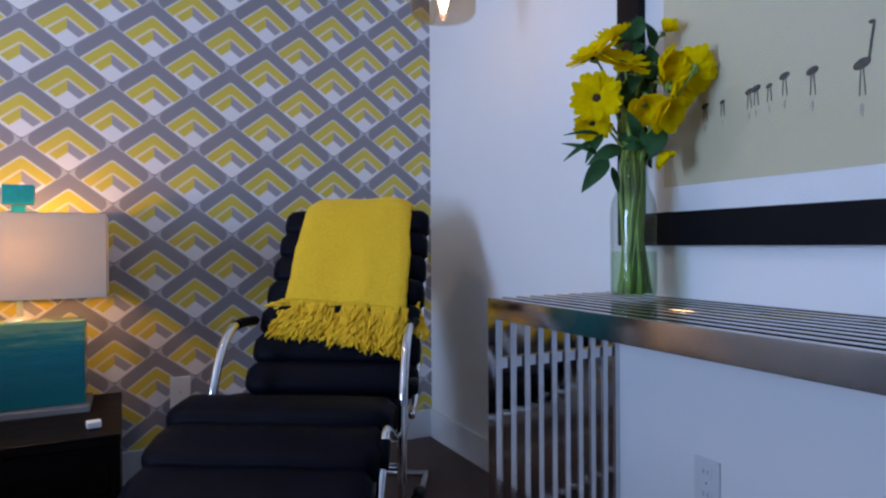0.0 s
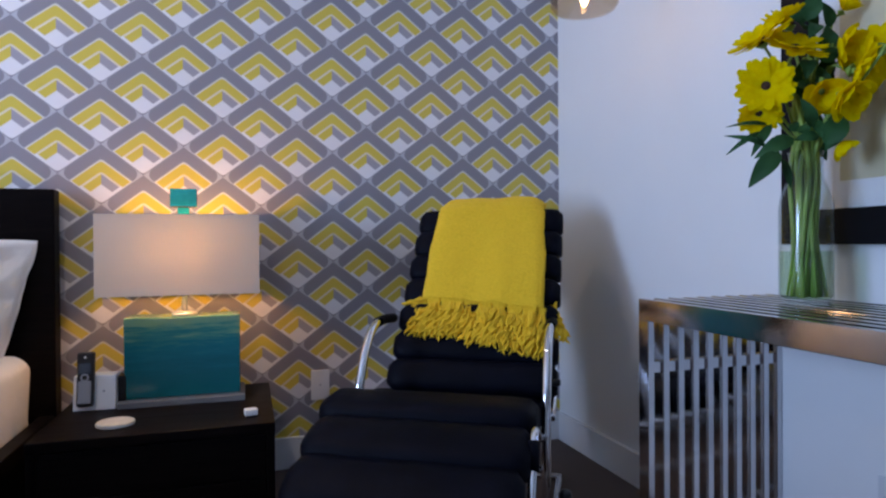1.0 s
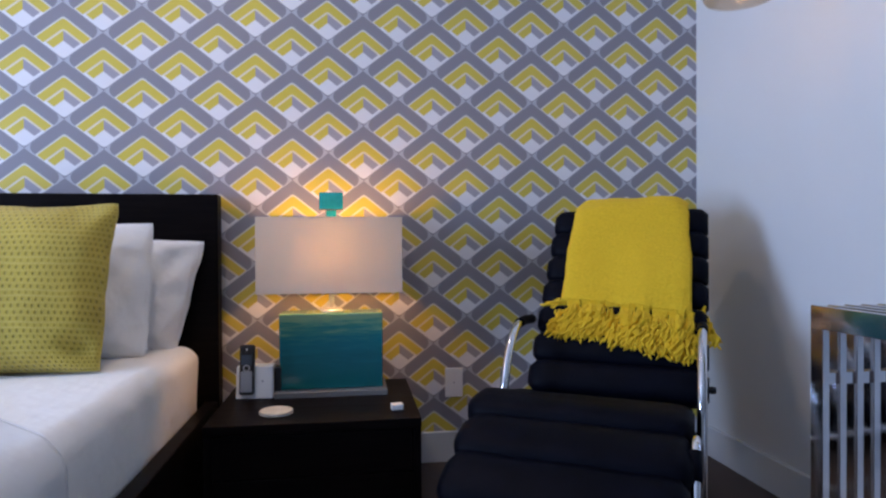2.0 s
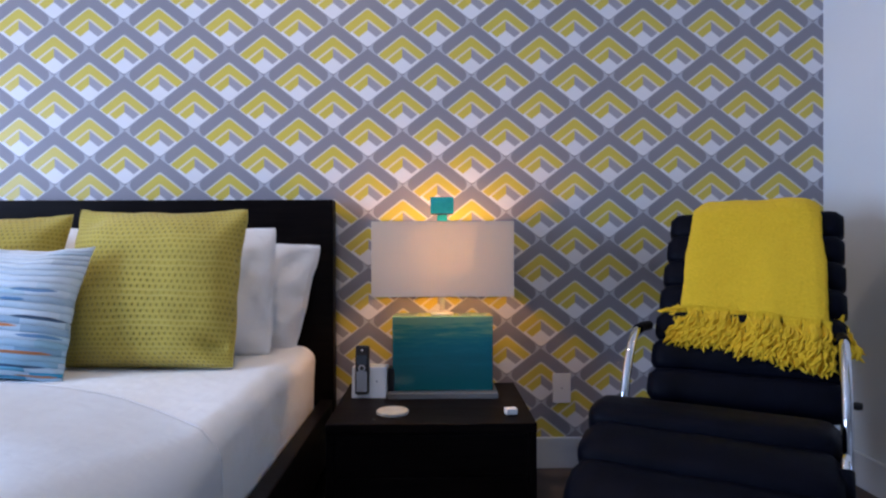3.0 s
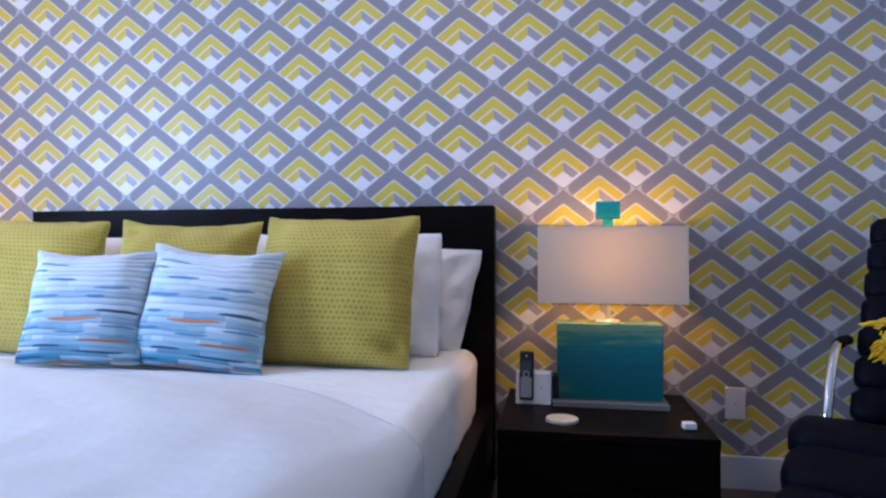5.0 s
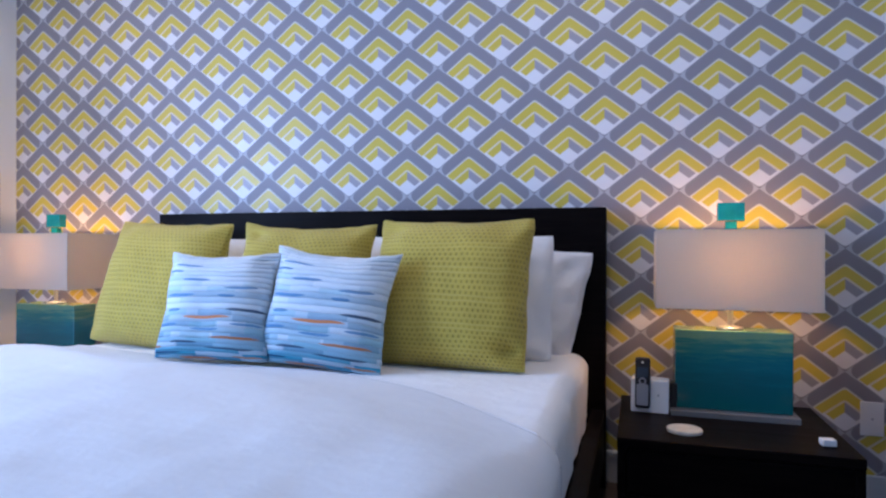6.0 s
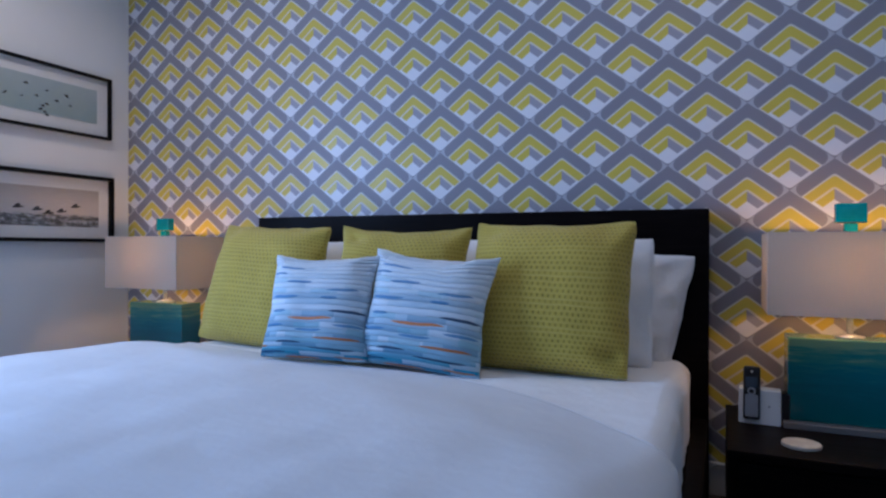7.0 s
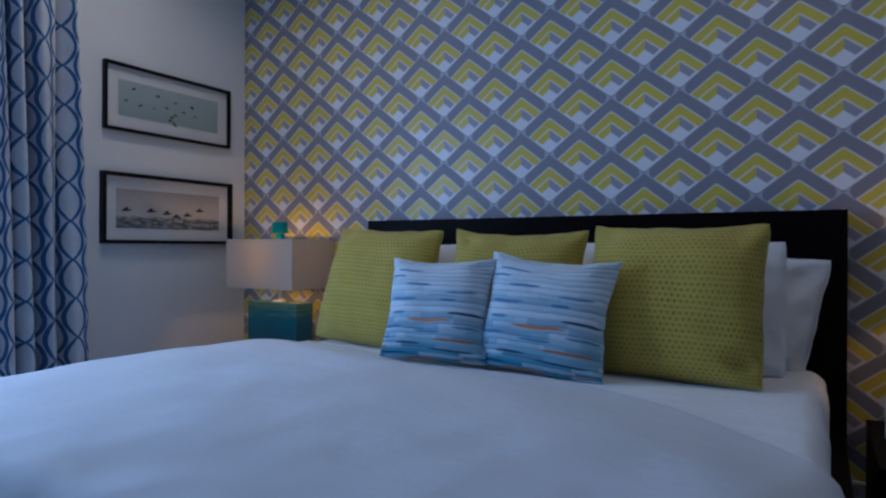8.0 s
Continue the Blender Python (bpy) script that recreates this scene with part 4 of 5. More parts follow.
B_TOP, B_LOW = Vector((-0.615, 0.942)), Vector((-0.175, 0.395))
lean = math.degrees(math.atan2(B_LOW.x - B_TOP.x, B_TOP.y - B_LOW.y))
for i in range(7):
    c = B_TOP.lerp(B_LOW, (i + 0.45) / 7)
    part("back_roll", roll_mesh(0.508, 0.042, 0.0515, i * 3.1), M_LEATHER, chaise, smooth=True, m=Matrix.Translation(cp(0.022, c.x, c.y)) @ pose(0, 0, 0, lean * 0.9 - 4))
SEAT = ((-0.170, 0.355, 0.0, 0.055), (-0.075, 0.365, 6, 0.055), (0.062, 0.402, -6, 0.080), (0.202, 0.356, -18, 0.078), (0.322, 0.294, -30, 0.076),
        (0.428, 0.218, -40, 0.074), (0.515, 0.130, -48, 0.070))
for i, (f, z, tilt, ry) in enumerate(SEAT):
    part("seat_roll", roll_mesh((0.530, 0.530, 0.560, 0.545, 0.535, 0.53, 0.53)[i], ry, 0.046, 30 + i * 2.7), M_LEATHER, chaise, smooth=True, m=Matrix.Translation(cp(-0.038 if i == 2 else -0.030, f, z)) @ pose(0, 0, 0, tilt))
for u in (-0.258, 0.258):
    s = 1 if u > 0 else -1
    arm = [cp(u, -0.335, 0.600), cp(u, -0.24, 0.606), cp(u, -0.165, 0.602), cp(u, -0.105, 0.572), cp(u, -0.055, 0.510), cp(u, -0.022, 0.440), cp(u, -0.004, 0.360),
           cp(u, 0.002, 0.26), cp(u, -0.004, 0.16), cp(u, -0.03, 0.075), cp(u, -0.09, 0.026), cp(u, -0.18, 0.0135), cp(u, -0.40, 0.0135), cp(u, -0.62, 0.0135)]
    part("arm_tube", sweep(curve_points(arm, 6), 0.0125, 14), M_CHROME, chaise, "chrome arm tube", True)
    part("armrest", sweep(curve_points([cp(u, -0.330, 0.6), cp(u, -0.24, 0.606), cp(u, -0.175, 0.604)], 6), 0.0150, 14), M_LEATHER, chaise, "black leather armrest sleeve", True)
    w = -0.200 if u < 0 else 0.262
    back = [cp(w, -0.170, 0.345), cp(w, -0.250, 0.385), cp(w, -0.425, 0.605), cp(w, -0.625, 0.86), cp(w, -0.685, 0.935)]
    part("back_tube", sweep(curve_points(back, 6), 0.0105, 12), M_CHROME, chaise, smooth=True)
    v, sunk = (u - 0.012, 0.0) if s > 0 else (u - 0.01, 0.045)
    seat = [cp(v, -0.16, 0.325), cp(v, 0.02, 0.345), cp(v, 0.13, 0.395 - sunk), cp(v, 0.175, 0.408 - sunk), cp(v, 0.205, 0.385 - sunk), cp(v, 0.262, 0.300 - sunk), cp(v, 0.34, 0.22 - sunk), cp(v, 0.44, 0.12), cp(v, 0.47, 0.05)]
    part("seat_tube", sweep(curve_points(seat, 6), 0.0100, 12), M_CHROME, chaise, "chrome seat tube", True)
    part("strap_clamp", sweep([cp(v, 0.198, 0.392 - sunk), cp(v, 0.235, 0.338 - sunk)], 0.0145, 12), M_LEATHER, chaise, "black leather strap on the tube", True)
    part("brace_rod", sweep([cp(v, 0.235, 0.232), cp(v + s * 0.062, 0.05, 0.215)], 0.0045, 8), M_CHROME, chaise, smooth=True)
    if s < 0:
        continue
    part("end_knob", lathe([(0, -0.018), (0.012, -0.016), (0.017, -0.004), (0.017, 0.008), (0.010, 0.016), (0, 0.018)], 14), M_DARKPL, chaise, "black end knob", True, Matrix.Translation(cp(v + s * 0.062, 0.05, 0.215)))
    part("side_knob", lathe([(0, -0.02), (0.014, -0.018), (0.017, 0.0), (0.013, 0.017), (0, 0.02)], 14), M_DARKPL, chaise, "black adjusting knob", True, Matrix.Translation(cp(u + s * 0.022, -0.075, 0.468)) @ pose(0, 0, 0, 0, 90) @ Matrix.Scale(0.6, 4))
part("cross_tube", sweep([cp(-0.258, -0.62, 0.0135), cp(0.258, -0.62, 0.0135)], 0.0125, 12), M_CHROME, chaise, smooth=True)
part("cross_tube", sweep([cp(-0.258, 0.0, 0.26), cp(0.258, 0.0, 0.26)], 0.0100, 12), M_CHROME, chaise, smooth=True)
part("cross_tube", sweep([cp(-0.258, 0.47, 0.05), cp(0.258, 0.47, 0.05)], 0.0100, 12), M_CHROME, chaise, smooth=True)
for u in (-0.258, 0.258):
    part("front_foot", sweep([cp(u, 0.47, 0.05), cp(u, 0.47, 0.0)], 0.0100, 10), M_CHROME, chaise, smooth=True)

# ---- knitted throw over the back ----
throw = thing("throw_blanket", "mustard yellow chenille throw with knotted fringe over the chaise back", "blanket", chaise_m)
drape = [Vector(p) for p in ((-0.715, 0.685), (-0.715, 0.835), (-0.702, 0.935), (-0.674, 0.974), (-0.625, 0.987), (-0.578, 0.962), (-0.535, 0.905), (-0.47, 0.820), (-0.405, 0.737), (-0.345, 0.657))]
dr3 = curve_points([(p.x, p.y, 0) for p in drape], 10)


def throw_point(a, b):
    p = dr3[min(len(dr3) - 1, int(round(b * (len(dr3) - 1))))]
    low = smooth01((b - 0.45) / 0.55)
    left, right = -0.154 - 0.004 * low, 0.206 + 0.018 * low
    u = left + (right - left) * a
    lift = 0.006 * noise.noise(Vector((u * 6, b * 5, 2.2))) + 0.008 * math.exp(-((a - 0.62) / 0.12) ** 2) * low
    lift += 0.0025 * noise.noise(Vector((u * 26, b * 40, 0.4)))
    sag = -0.026 * low * a
    crest = math.exp(-((b - 0.44) / 0.13) ** 2)
    edge = 0.010 * (1 - smooth01(min(a, 1 - a) / 0.06)) + 0.026 * crest * (1 - smooth01(min(a, 1 - a) / 0.16)) ** 2
    lift += 0.010 * crest * noise.noise(Vector((u * 9, b * 4, 8.1)))
    return cp(u + 0.006 * noise.noise(Vector((b * 7, a * 3, 5.0))), p.x + lift - edge * 0.6 + 0.030 * low * smooth01((a - 0.35) / 0.6), p.y + lift * 0.7 - edge * 0.6 + sag)


ob = part("cloth", sheet(40, len(dr3) - 1, throw_point), M_THROW, throw, smooth=True)
so = ob.modifiers.new("thick", "SOLIDIFY")
so.thickness, so.offset = 0.020, -1.0
# the folded layer below, seen at one side
ob = part("under_fold", sheet(12, len(dr3) - 1, lambda a, b: throw_point(0.80 + 0.24 * a, b) + Vector((0, -0.018, -0.016))), M_THROW, throw, smooth=True)
so = ob.modifiers.new("thick", "SOLIDIFY")
so.thickness, so.offset = 0.012, -1.0
rng = random.Random(4)


def tassel(start, sway, length):
    bm = bmesh.new()
    for k in range(26):
        a = rng.uniform(-0.022, 0.022)
        curl = rng.uniform(0, 6.3)
        pts = [start + Vector((a * 0.55, 0.002, 0.004)), start + Vector((a * 0.45, 0.007, -0.014))]
        l = length * rng.uniform(0.70, 1.08)
        for s in (0.2, 0.4, 0.6, 0.8, 1.0):
            pts.append(start + Vector((-(sway * s) + a * s * 0.95 + 0.010 * math.sin(curl + 11 * s) + rng.uniform(-0.004, 0.004), 0.012 + 0.62 * l * s + rng.uniform(-0.006, 0.018) + 0.009 * math.cos(curl + 11 * s), -0.022 - l * 0.80 * s + 0.004)))
        sweep(curve_points(pts, 3), [0.0030 + 0.0011 * (q % 2) for q in range(18)] + [0.0012], 5, bm)
    return bm


for i in range(17):
    a = min(1.0, max(0.0, i / 16 + rng.uniform(-0.014, 0.014)))
    p = throw_point(a, 1.0) + Vector((0, 0, rng.uniform(-0.006, 0.008)))
    part("tassel", tassel(p + Vector((0, 0.008, 0.010)), rng.uniform(-0.018, 0.018) + 0.010 * a - 0.012 * (1 - a), 0.112 + 0.026 * a), M_THROW, throw, smooth=True)
for i in range(5):
    p = throw_point(0.88 + 0.05 * i, 0.94) + Vector((0, -0.01, -0.01))
    part("tassel", tassel(p, 0.016 + 0.004 * i, 0.110), M_THROW, throw, smooth=True)
p = throw_point(0.0, 0.97)
part("tassel", tassel(p + Vector((0, -0.005, 0.01)), -0.045, 0.035), M_THROW, throw, smooth=True)


# ---- steel slat console table ----
T_TOP, T_Y1, T_Y0, T_X = 0.707, -1.135, -2.56, 1.764
table = thing("console_table", "polished stainless steel slat console table against the wall", "table")
BARS = [T_X + 0.0420 * i for i in range(10)]
LEG = 0.037
W, DEEP = 0.0172, 0.050
for i, x in enumerate(BARS):
    bm = block(x, x + W, T_Y0, T_Y1, T_TOP - DEEP, T_TOP, 0.0012, 1)
    bar = part("top_bar", bm, M_STEEL, table, "polished steel bar" if i == 0 else "")
    for y0, y1 in ((T_Y1 - LEG, T_Y1), (T_Y0, T_Y0 + LEG)):
        part("leg_bar", block(x, x + W, y0, y1, 0.0, T_TOP - DEEP, 0.0012, 1), M_STEEL, table)
for y in (T_Y1, T_Y0 + DEEP):
    for i in range(9):
        part("spacer", block(BARS[i] + W, BARS[i + 1], y - 0.030, y - 0.006, 0.535, 0.560), M_STEEL, table)
        part("spacer", block(BARS[i] + W, BARS[i + 1], y - 0.030, y - 0.006, 0.06, 0.085), M_STEEL, table)
for y in (-1.62, -2.10):
    for i in range(9):
        part("spacer", block(BARS[i] + W, BARS[i + 1], y - 0.012, y + 0.012, T_TOP - 0.036, T_TOP - 0.014), M_STEEL, table)


# ---- vase and flowers ----
VASE = Vector((2.026, -1.362, T_TOP))
vase = thing("glass_vase", "clear glass bottle vase half filled with water on the console", "vase", Matrix.Translation(VASE))
outer = [(0.0, 0.0), (0.046, 0.0), (0.052, 0.006), (0.053, 0.02), (0.053, 0.205), (0.050, 0.228), (0.042, 0.248), (0.035, 0.264), (0.033, 0.285), (0.033, 0.318), (0.035, 0.325)]
inner = [(0.0325, 0.325), (0.0305, 0.318), (0.0305, 0.285), (0.0325, 0.264), (0.0395, 0.246), (0.0475, 0.226), (0.0505, 0.203), (0.0505, 0.02), (0.046, 0.010), (0.0, 0.010)]
part("glass", lathe(outer + inner, 40), M_GLASS, vase, smooth=True)
part("water", lathe([(0.0, 0.0104), (0.0455, 0.0106), (0.0515, 0.0205), (0.0515, 0.112), (0.0, 0.112)], 40), M_WATER, vase, "clear water", True)

bm = bmesh.new()
g = []
for i in range(7):
    t = i / 6
    w = 0.0108 * math.sin(math.pi * min(1, 0.16 + 0.70 * t)) * (1 if i < 6 else 0.62) + 0.0008
    g.append([bm.verts.new((s * w, 0.011 + 0.049 * t, 0.006 * t * t - 0.0016 * abs(s) * -1 + 0.001 * math.sin(t * 6))) for s in (-1, 0, 1)])
for a, b in zip(g, g[1:]):
    for k in range(2):
        bm.faces.new((a[k], a[k + 1], b[k + 1], b[k]))
PETAL_ME = bpy.data.meshes.new("petal")
bm.to_mesh(PETAL_ME)
bm.free()
PETAL_ME.materials.append(M_PETAL)
PETAL_ME.shade_smooth()
frng = random.Random(11)


def gerbera(head, facing, size, cup=0.0, petals=20, rows=2, foot=None, wide=1.0):
    """A flower: a stem out of the vase, a disc and rows of petals; facing: the way its face looks."""
    daisy = wide == 1.0
    th = thing("gerbera_flower" if daisy else "lily_flower", "yellow gerbera daisy with a dark disc in the glass vase" if daisy else "yellow lily with broad petals in the glass vase", "flower", None, "flowers in the vase")
    head, facing = Vector(head), Vector(facing).normalized()
    foot = foot or (VASE + Vector((frng.uniform(-0.026, 0.026), frng.uniform(-0.026, 0.026), 0.016)))
    neck = VASE + Vector((frng.uniform(-0.020, 0.020), frng.uniform(-0.020, 0.020), 0.30))
    tail = head - facing * 0.05 * size
    part("stem", sweep(curve_points([foot, foot.lerp(neck, 0.5), neck, neck.lerp(tail, 0.55) + Vector((0, 0, 0.01)), tail, head - facing * 0.006], 5), 0.0031, 7), M_STEM, th, smooth=True)
    turn = Matrix.Translation(head) @ facing.to_track_quat("Z", "Y").to_matrix().to_4x4() @ Matrix.Scale(size, 4)
    part("disc", lathe([(0, 0.006), (0.006, 0.0055), (0.011, 0.003), (0.012, 0.0), (0.010, -0.004), (0, -0.004)], 14), M_DISC if daisy else M_STEM, th, "dark brown disc" if daisy else "green throat", True, turn @ Matrix.Scale(1.0 if daisy else 0.6, 4))
    part("calyx", lathe([(0, -0.016), (0.006, -0.014), (0.013, -0.006), (0.014, -0.0045), (0, -0.0045)], 12), M_STEM, th, "green calyx", True, turn)
    for r in range(rows):
        for k in range(petals):
            a = 360 * (k + 0.5 * r) / petals + frng.uniform(-5, 5)
            s = (1.0 - 0.14 * r) * frng.uniform(0.90, 1.06)
            o = new("petal", PETAL_ME)
            o.parent = th
            o.matrix_basis = turn @ pose(0, 0, 0.0005 + 0.0022 * r, 0, 0, a) @ pose(0, 0, 0, cup + 6 * r + frng.uniform(-8, 8), frng.uniform(-8, 8)) @ Matrix.Diagonal((s * wide, s, s, 1))
    return th


gerbera((1.908, -1.372, 1.163), (-0.62, -0.77, 0.12), 1.02, 3, 20, 2)
gerbera((1.935, -1.333, 1.272), (-0.58, -0.02, 0.75), 1.15, 4, 20)
gerbera((1.998, -1.345, 1.308), (-0.25, 0.05, 0.95), 0.95, 28, 18)
gerbera((1.968, -1.390, 1.243), (-0.15, -0.55, 0.80), 1.10, 0, 22)
gerbera((2.096, -1.390, 1.332), (0.45, -0.40, 0.80), 0.62, 46, 10, wide=1.5)
gerbera((2.086, -1.478, 1.222), (0.62, 0.70, 0.20), 1.00, 10, 22)
gerbera((2.048, -1.416, 1.240), (0.30, -0.75, -0.15), 0.98, 30, 7, wide=2.0)
gerbera((2.082, -1.440, 1.215), (0.45, -0.66, 0.10), 0.90, 26, 7, wide=2.0)
gerbera((2.055, -1.450, 1.186), (0.25, -0.82, -0.30), 1.00, 32, 7, wide=2.0)
gerbera((2.010, -1.412, 1.152), (-0.35, -0.75, -0.50), 0.92, 36, 7, wide=2.0)
gerbera((2.032, -1.445, 1.136), (0.05, -0.80, -0.50), 0.98, 30, 7, wide=2.0)
gerbera((2.048, -1.418, 1.046), (0.45, -0.45, -0.70), 0.68, 42, 8, wide=1.8)
gerbera((1.928, -1.335, 1.118), (-0.50, -0.50, -0.60), 0.85, 18, 16)


def leaf(base, tip, width, bend=0.2, folds=8):
    """A pointed leaf with a midrib, from base to tip."""
    base, tip = Vector(base), Vector(tip)
    along = tip - base
    side = along.cross(Vector((-0.62, -0.75, 0.2))).normalized()
    up = side.cross(along).normalized()
    bm = bmesh.new()
    g = []
    for i in range(folds + 1):
        t = i / folds
        w = width * math.sin(math.pi * t ** 0.75) ** 0.9 + 0.0006
        c = base + along * t + up * (bend * along.length * math.sin(math.pi * t))
        g.append([bm.verts.new(c + side * w * s + up * (0.25 * w * abs(s))) for s in (-1, -0.5, 0, 0.5, 1)])
    for a, b in zip(g, g[1:]):
        for k in range(4):
            bm.faces.new((a[k], a[k + 1], b[k + 1], b[k]))
    return bm


greens = thing("foliage_sprig", "dark green leafy foliage among the yellow flowers", "foliage")
# narrow sprig, then broad leaves, then single blades at the top and the far side
LEAVES = [((1.930, -1.354, 1.040), (1.846, -1.324, 1.065), 0.006), ((1.930, -1.342, 1.075), (1.863, -1.310, 1.027), 0.006), ((1.950, -1.340, 1.090), (1.867, -1.305, 1.088), 0.004),
          ((1.944, -1.351, 1.090), (1.906, -1.335, 1.022), 0.010), ((1.930, -1.386, 1.026), (1.873, -1.361, 0.952), 0.019), ((1.970, -1.385, 1.055), (1.897, -1.352, 1.015), 0.017),
          ((1.948, -1.376, 1.012), (1.960, -1.385, 0.950), 0.008), ((2.021, -1.413, 1.040), (2.057, -1.431, 1.100), 0.024), ((2.063, -1.412, 1.070), (2.035, -1.401, 1.030), 0.014),
          ((2.090, -1.410, 1.135), (2.150, -1.430, 1.167), 0.007), ((2.050, -1.358, 1.310), (2.045, -1.355, 1.378), 0.007), ((2.000, -1.340, 1.300), (1.966, -1.328, 1.342), 0.005)]
for k in range(34):
    # the dark heart of the bouquet
    b = VASE + Vector((frng.uniform(-0.03, 0.045), frng.uniform(-0.055, 0.02), frng.uniform(0.34, 0.60)))
    LEAVES.append((tuple(b), tuple(b + Vector((frng.uniform(-0.05, 0.04), frng.uniform(-0.03, 0.03), frng.uniform(-0.05, 0.09)))), frng.uniform(0.010, 0.020)))
for b, t, w in LEAVES:
    part("leaf", leaf(b, t, w), M_LEAF, greens, smooth=True)
for k in range(18):
    a = VASE + Vector((frng.uniform(-0.038, 0.038), frng.uniform(-0.030, 0.030), 0.014))
    n2 = VASE + Vector((frng.uniform(-0.022, 0.022), frng.uniform(-0.022, 0.022), 0.31))
    e = VASE + Vector((frng.uniform(-0.07, 0.05), frng.uniform(-0.06, 0.03), frng.uniform(0.42, 0.54)))
    part("stalk", sweep(curve_points([a, a.lerp(n2, 0.5), n2, e], 5), 0.0048, 7), M_STEM, greens, "light green stalk", True)


# ---- framed pictures ----
def picture(name, label, m, w, h, member, depth, mat, print_mat, marks, group="", low_mat=None):
    """A framed print that hangs on a wall at y = 0, seen from -y."""
    th = thing(name, label, "picture", m, group)
    for x0, x1, z0, z1 in ((-w / 2, -w / 2 + member, 0, h), (w / 2 - member, w / 2, 0, h), (-w / 2 + member, w / 2 - member, 0, member), (-w / 2 + member, w / 2 - member, h - member, h)):
        part("frame_member", block(x0, x1, -depth, 0, z0, z1, 0.0015, 1), M_BLACK, th)
    iw, ih = w - 2 * member, h - 2 * member
    part("mat_board", block(-iw / 2, iw / 2, -0.008, -0.003, member, h - member), M_MAT, th, "white mat board")
    low = low_mat if low_mat is not None else mat
    pw, ph = iw - 2 * mat, ih - mat - low
    pr = part("print", sheet(1, 1, lambda a, b: Vector(((a - 0.5) * pw, -0.0095, member + low + b * ph))), print_mat, th)
    for kind, x, z, sx, sz, rot, ink in marks:
        if kind == "oval":
            bm = lathe([(0, 0), (1, 0), (1, 0.1), (0, 0.1)], 14)
            for v in bm.verts:
                v.co = Vector((v.co.x * sx, -v.co.z * 0.004, v.co.y * sz))
        else:
            bm = block(-sx, sx, -0.0005, 0, -sz, sz)
        bmesh.ops.recalc_face_normals(bm, faces=bm.faces)
        part("print_mark", bm, ink, pr, m=pose(x, -0.0105, z) @ pose(0, 0, 0, 0, rot, 0))
    gl = part("glass", block(-iw / 2, iw / 2, -0.018, -0.016, member, h - member), M_PANE, th, "clear picture glass")
    gl.visible_shadow = False
    return th


prng = random.Random(3)
marks = []
for x, z, s in ((-0.21, 0.215, 1.0), (-0.25, 0.150, 0.9), (-0.08, 0.205, 1.1), (-0.175, 0.140, 1.0), (0.02, 0.190, 0.8), (0.12, 0.185, 1.2), (-0.03, 0.155, 0.9), (0.07, 0.150, 1.0),
                (0.14, 0.140, 0.7), (-0.10, 0.140, 0.6), (0.02, 0.125, 1.0), (0.0, 0.112, 1.0), (-0.01, 0.095, 1.1), (0.01, 0.085, 0.9), (0.02, 0.072, 1.0)):
    marks.append(("oval", x, z, 0.012 * s, 0.0040 * s, prng.uniform(-30, 30), M_INK))
    marks.append(("oval", x + 0.003, z + 0.003, 0.0045 * s, 0.0055 * s, prng.uniform(-30, 30), M_INK))
picture("framed_picture", "framed pale teal print with scattered small dark marks", pose(WEST, -0.487, 1.456, 0, 0, 90), 0.725, 0.325, 0.013, 0.030, 0.062, M_SKYP, marks, "small framed pictures")
marks = []
for x, z in ((-0.245, 0.163), (-0.115, 0.163), (-0.025, 0.155), (0.03, 0.140), (0.095, 0.150), (0.170, 0.178)):
    marks.append(("oval", x, z, 0.028, 0.0050, -6, M_INK))
    marks.append(("oval", x - 0.004, z + 0.006, 0.015, 0.008, -30, M_INK))
picture("framed_picture", "framed grey sea print with a row of dark marks", pose(WEST, -0.487, 0.911, 0, 0, 90), 0.748, 0.343, 0.018, 0.034, 0.058, M_SEA, marks, "small framed pictures")
# large print by the console; its first edge lies at y = -1.20
AW, AH = 1.55, 0.95
marks = []
for yy, z, s, tall in ((-1.464, 1.150, 0.8, 0.05), (-1.510, 1.150, 0.55, 0.045), (-1.576, 1.158, 0.8, 0.05), (-1.592, 1.161, 0.9, 0.05), (-1.622, 1.160, 0.6, 0.045), (-1.655, 1.172, 0.9, 0.055), (-1.712, 1.168, 1.0, 0.065), (-1.802, 1.158, 1.25, 0.08)):
    x = -(yy + 1.20) - AW / 2
    zz = z - 0.833
    ink = M_INK2
    marks.append(("oval", x, zz, 0.013 * s, 0.0075 * s, -20, ink))
    tall *= 0.72
    marks.append(("bar", x - 0.003, zz - tall / 2, 0.0009, tall / 2, 3, ink))
    marks.append(("bar", x + 0.004, zz - tall / 2, 0.0009, tall / 2, -5, ink))
    marks.append(("oval", x, zz - tall * 1.45, 0.0030 * s, tall * 0.22, 0, M_INK3))
    if s > 1.2:
        marks.append(("bar", x + 0.016, zz + 0.035, 0.0022, 0.034, 8, ink))
        marks.append(("oval", x + 0.017, zz + 0.070, 0.006, 0.004, 8, ink))
picture("large_framed_picture", "large black-framed sepia print with a row of small dark marks", pose(EAST - 0.004, -1.20 - AW / 2, 0.833, 0, 0, -90), AW, AH, 0.080, 0.030, 0.062, M_ART, marks)


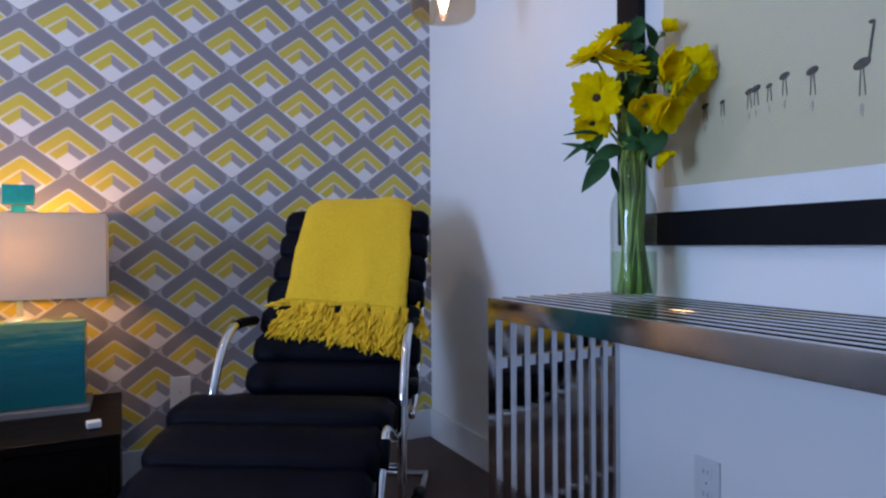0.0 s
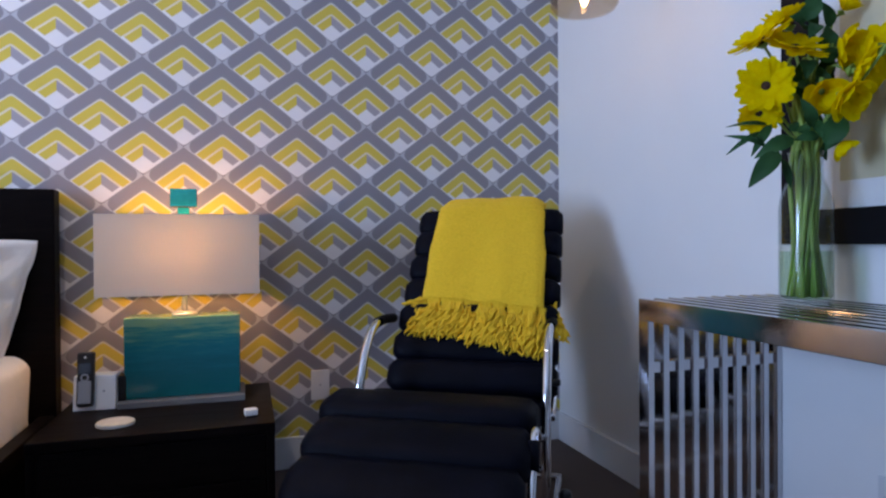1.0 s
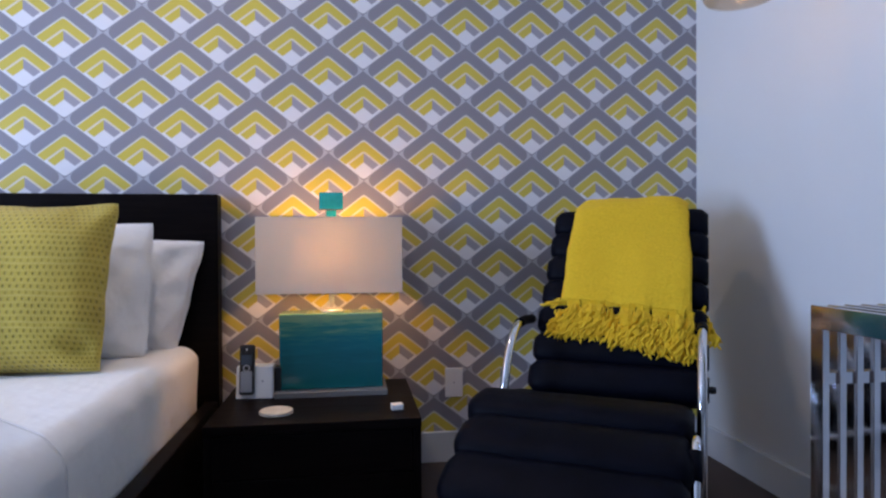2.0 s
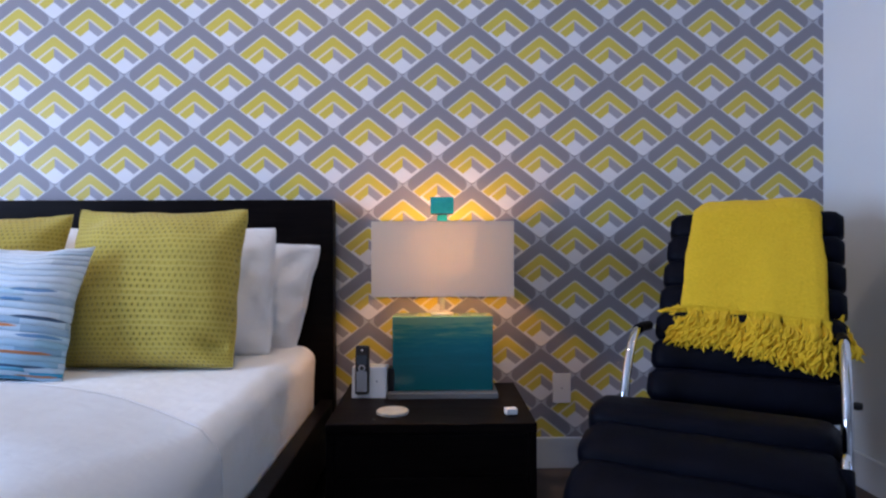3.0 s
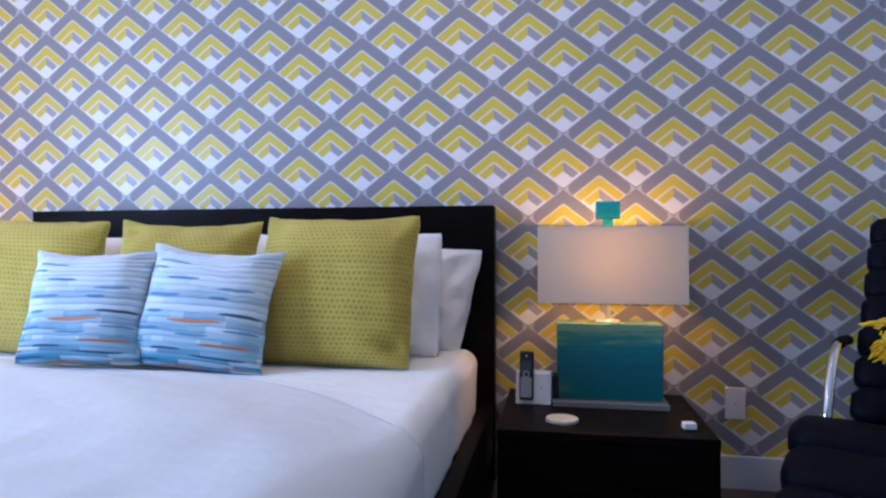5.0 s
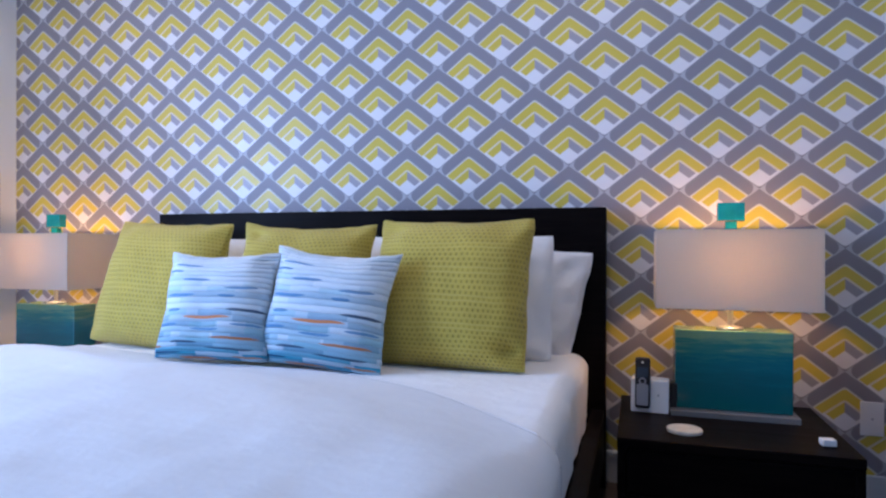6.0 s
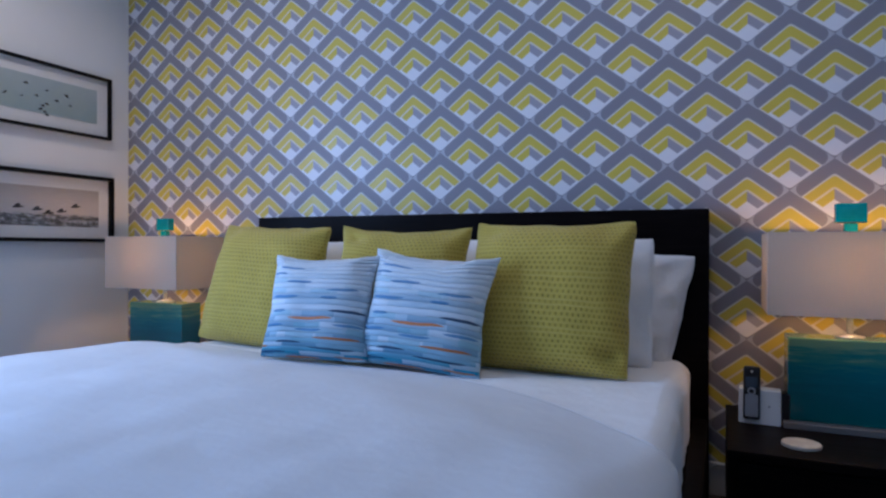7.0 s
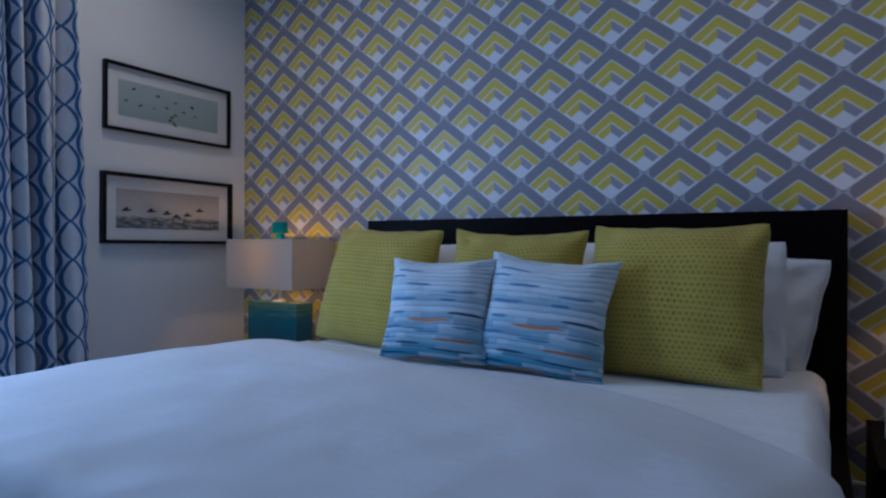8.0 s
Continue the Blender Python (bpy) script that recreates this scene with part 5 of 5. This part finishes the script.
# ---- pendant lamp ----
pen = thing("pendant_lamp", "amber glass pendant lamp with a lit bulb on a cord", "lamp", pose(PENDANT[0], PENDANT[1], 1.513))
prof = [(0.0, 0.0), (0.075, 0.001), (0.090, 0.006), (0.0965, 0.016), (0.098, 0.04), (0.095, 0.13), (0.075, 0.19), (0.045, 0.215), (0.030, 0.225)]
prof2 = [(r - 0.003 if r > 0.01 else 0.0, z + (0.003 if z < 0.02 else 0.0)) for r, z in reversed(prof)]
ob = part("glass_shade", lathe(prof + prof2, 40), M_AMBER, pen, "amber tinted glass shade", True)
ob.visible_shadow = False
part("bulb", lathe([(0, 0.012), (0.006, 0.016), (0.014, 0.040), (0.015, 0.055), (0.010, 0.085), (0.006, 0.11), (0, 0.115)], 16), M_BULB, pen, "glowing flame bulb", True)
part("socket", lathe([(0, 0.11), (0.016, 0.11), (0.018, 0.14), (0.018, 0.20), (0.034, 0.222), (0.034, 0.25), (0.006, 0.26), (0, 0.26)], 18), M_BRASS, pen, smooth=True)
part("cord", sweep([(0, 0, 0.255), (0, 0, HIGH - 1.513 - 0.02)], 0.003, 8), M_DARKPL, pen)
part("ceiling_rose", lathe([(0, -0.025), (0.05, -0.022), (0.06, -0.004), (0.06, 0.0), (0, 0.0)], 24), M_BRASS, pen, smooth=True, m=pose(0, 0, HIGH - 1.513))


# ---- curtain ----
cur = thing("curtain", "white curtain with a blue trellis pattern in deep folds", "curtain")
C_Y1, C_Y0, C_TOP = -1.062, -1.52, 2.52


def curtain_point(a, b):
    y = C_Y1 + (C_Y0 - C_Y1) * a
    z = C_TOP + (0.012 - C_TOP) * b
    w = 0.5 + 0.5 * b
    wave = 0.072 * math.sin(2 * math.pi * (5.2 * a + 0.12 * math.sin(3.1 * b + 9 * a))) * (0.75 + 0.25 * w)
    wave += 0.014 * math.sin(2 * math.pi * 10.7 * a + 1.3 + 1.1 * b)
    y += 0.016 * math.sin(2 * math.pi * 5.2 * a + 1.4) + 0.10 * (b - 0.35) * (1 - a)
    return Vector((WEST + 0.125 + wave, y, z))


def curtain_map(a, b):
    return (a * 1.15, (1 - b) * 2.5)


ob = part("panel", sheet(150, 40, curtain_point, curtain_map), M_CURTAIN, cur, smooth=True)
so = ob.modifiers.new("thick", "SOLIDIFY")
so.thickness = 0.003
rod = thing("curtain_rod", "slim dark metal curtain rod above the window", "curtain rod")
part("pole", sweep([(WEST + 0.125, -0.90, 2.545), (WEST + 0.125, -4.0, 2.545)], 0.012, 12), M_DARKPL, rod, smooth=True)
for y in (-0.94, -3.95):
    part("bracket", block(WEST, WEST + 0.125, y - 0.006, y + 0.006, 2.525, 2.533), M_DARKPL, rod)
for k in range(9):
    part("ring", lathe([(0.014, -0.003), (0.019, -0.003), (0.019, 0.003), (0.014, 0.003), (0.014, -0.003)], 16), M_DARKPL, cur, m=pose(WEST + 0.125, -1.04 - 0.052 * k, 2.54, 90))
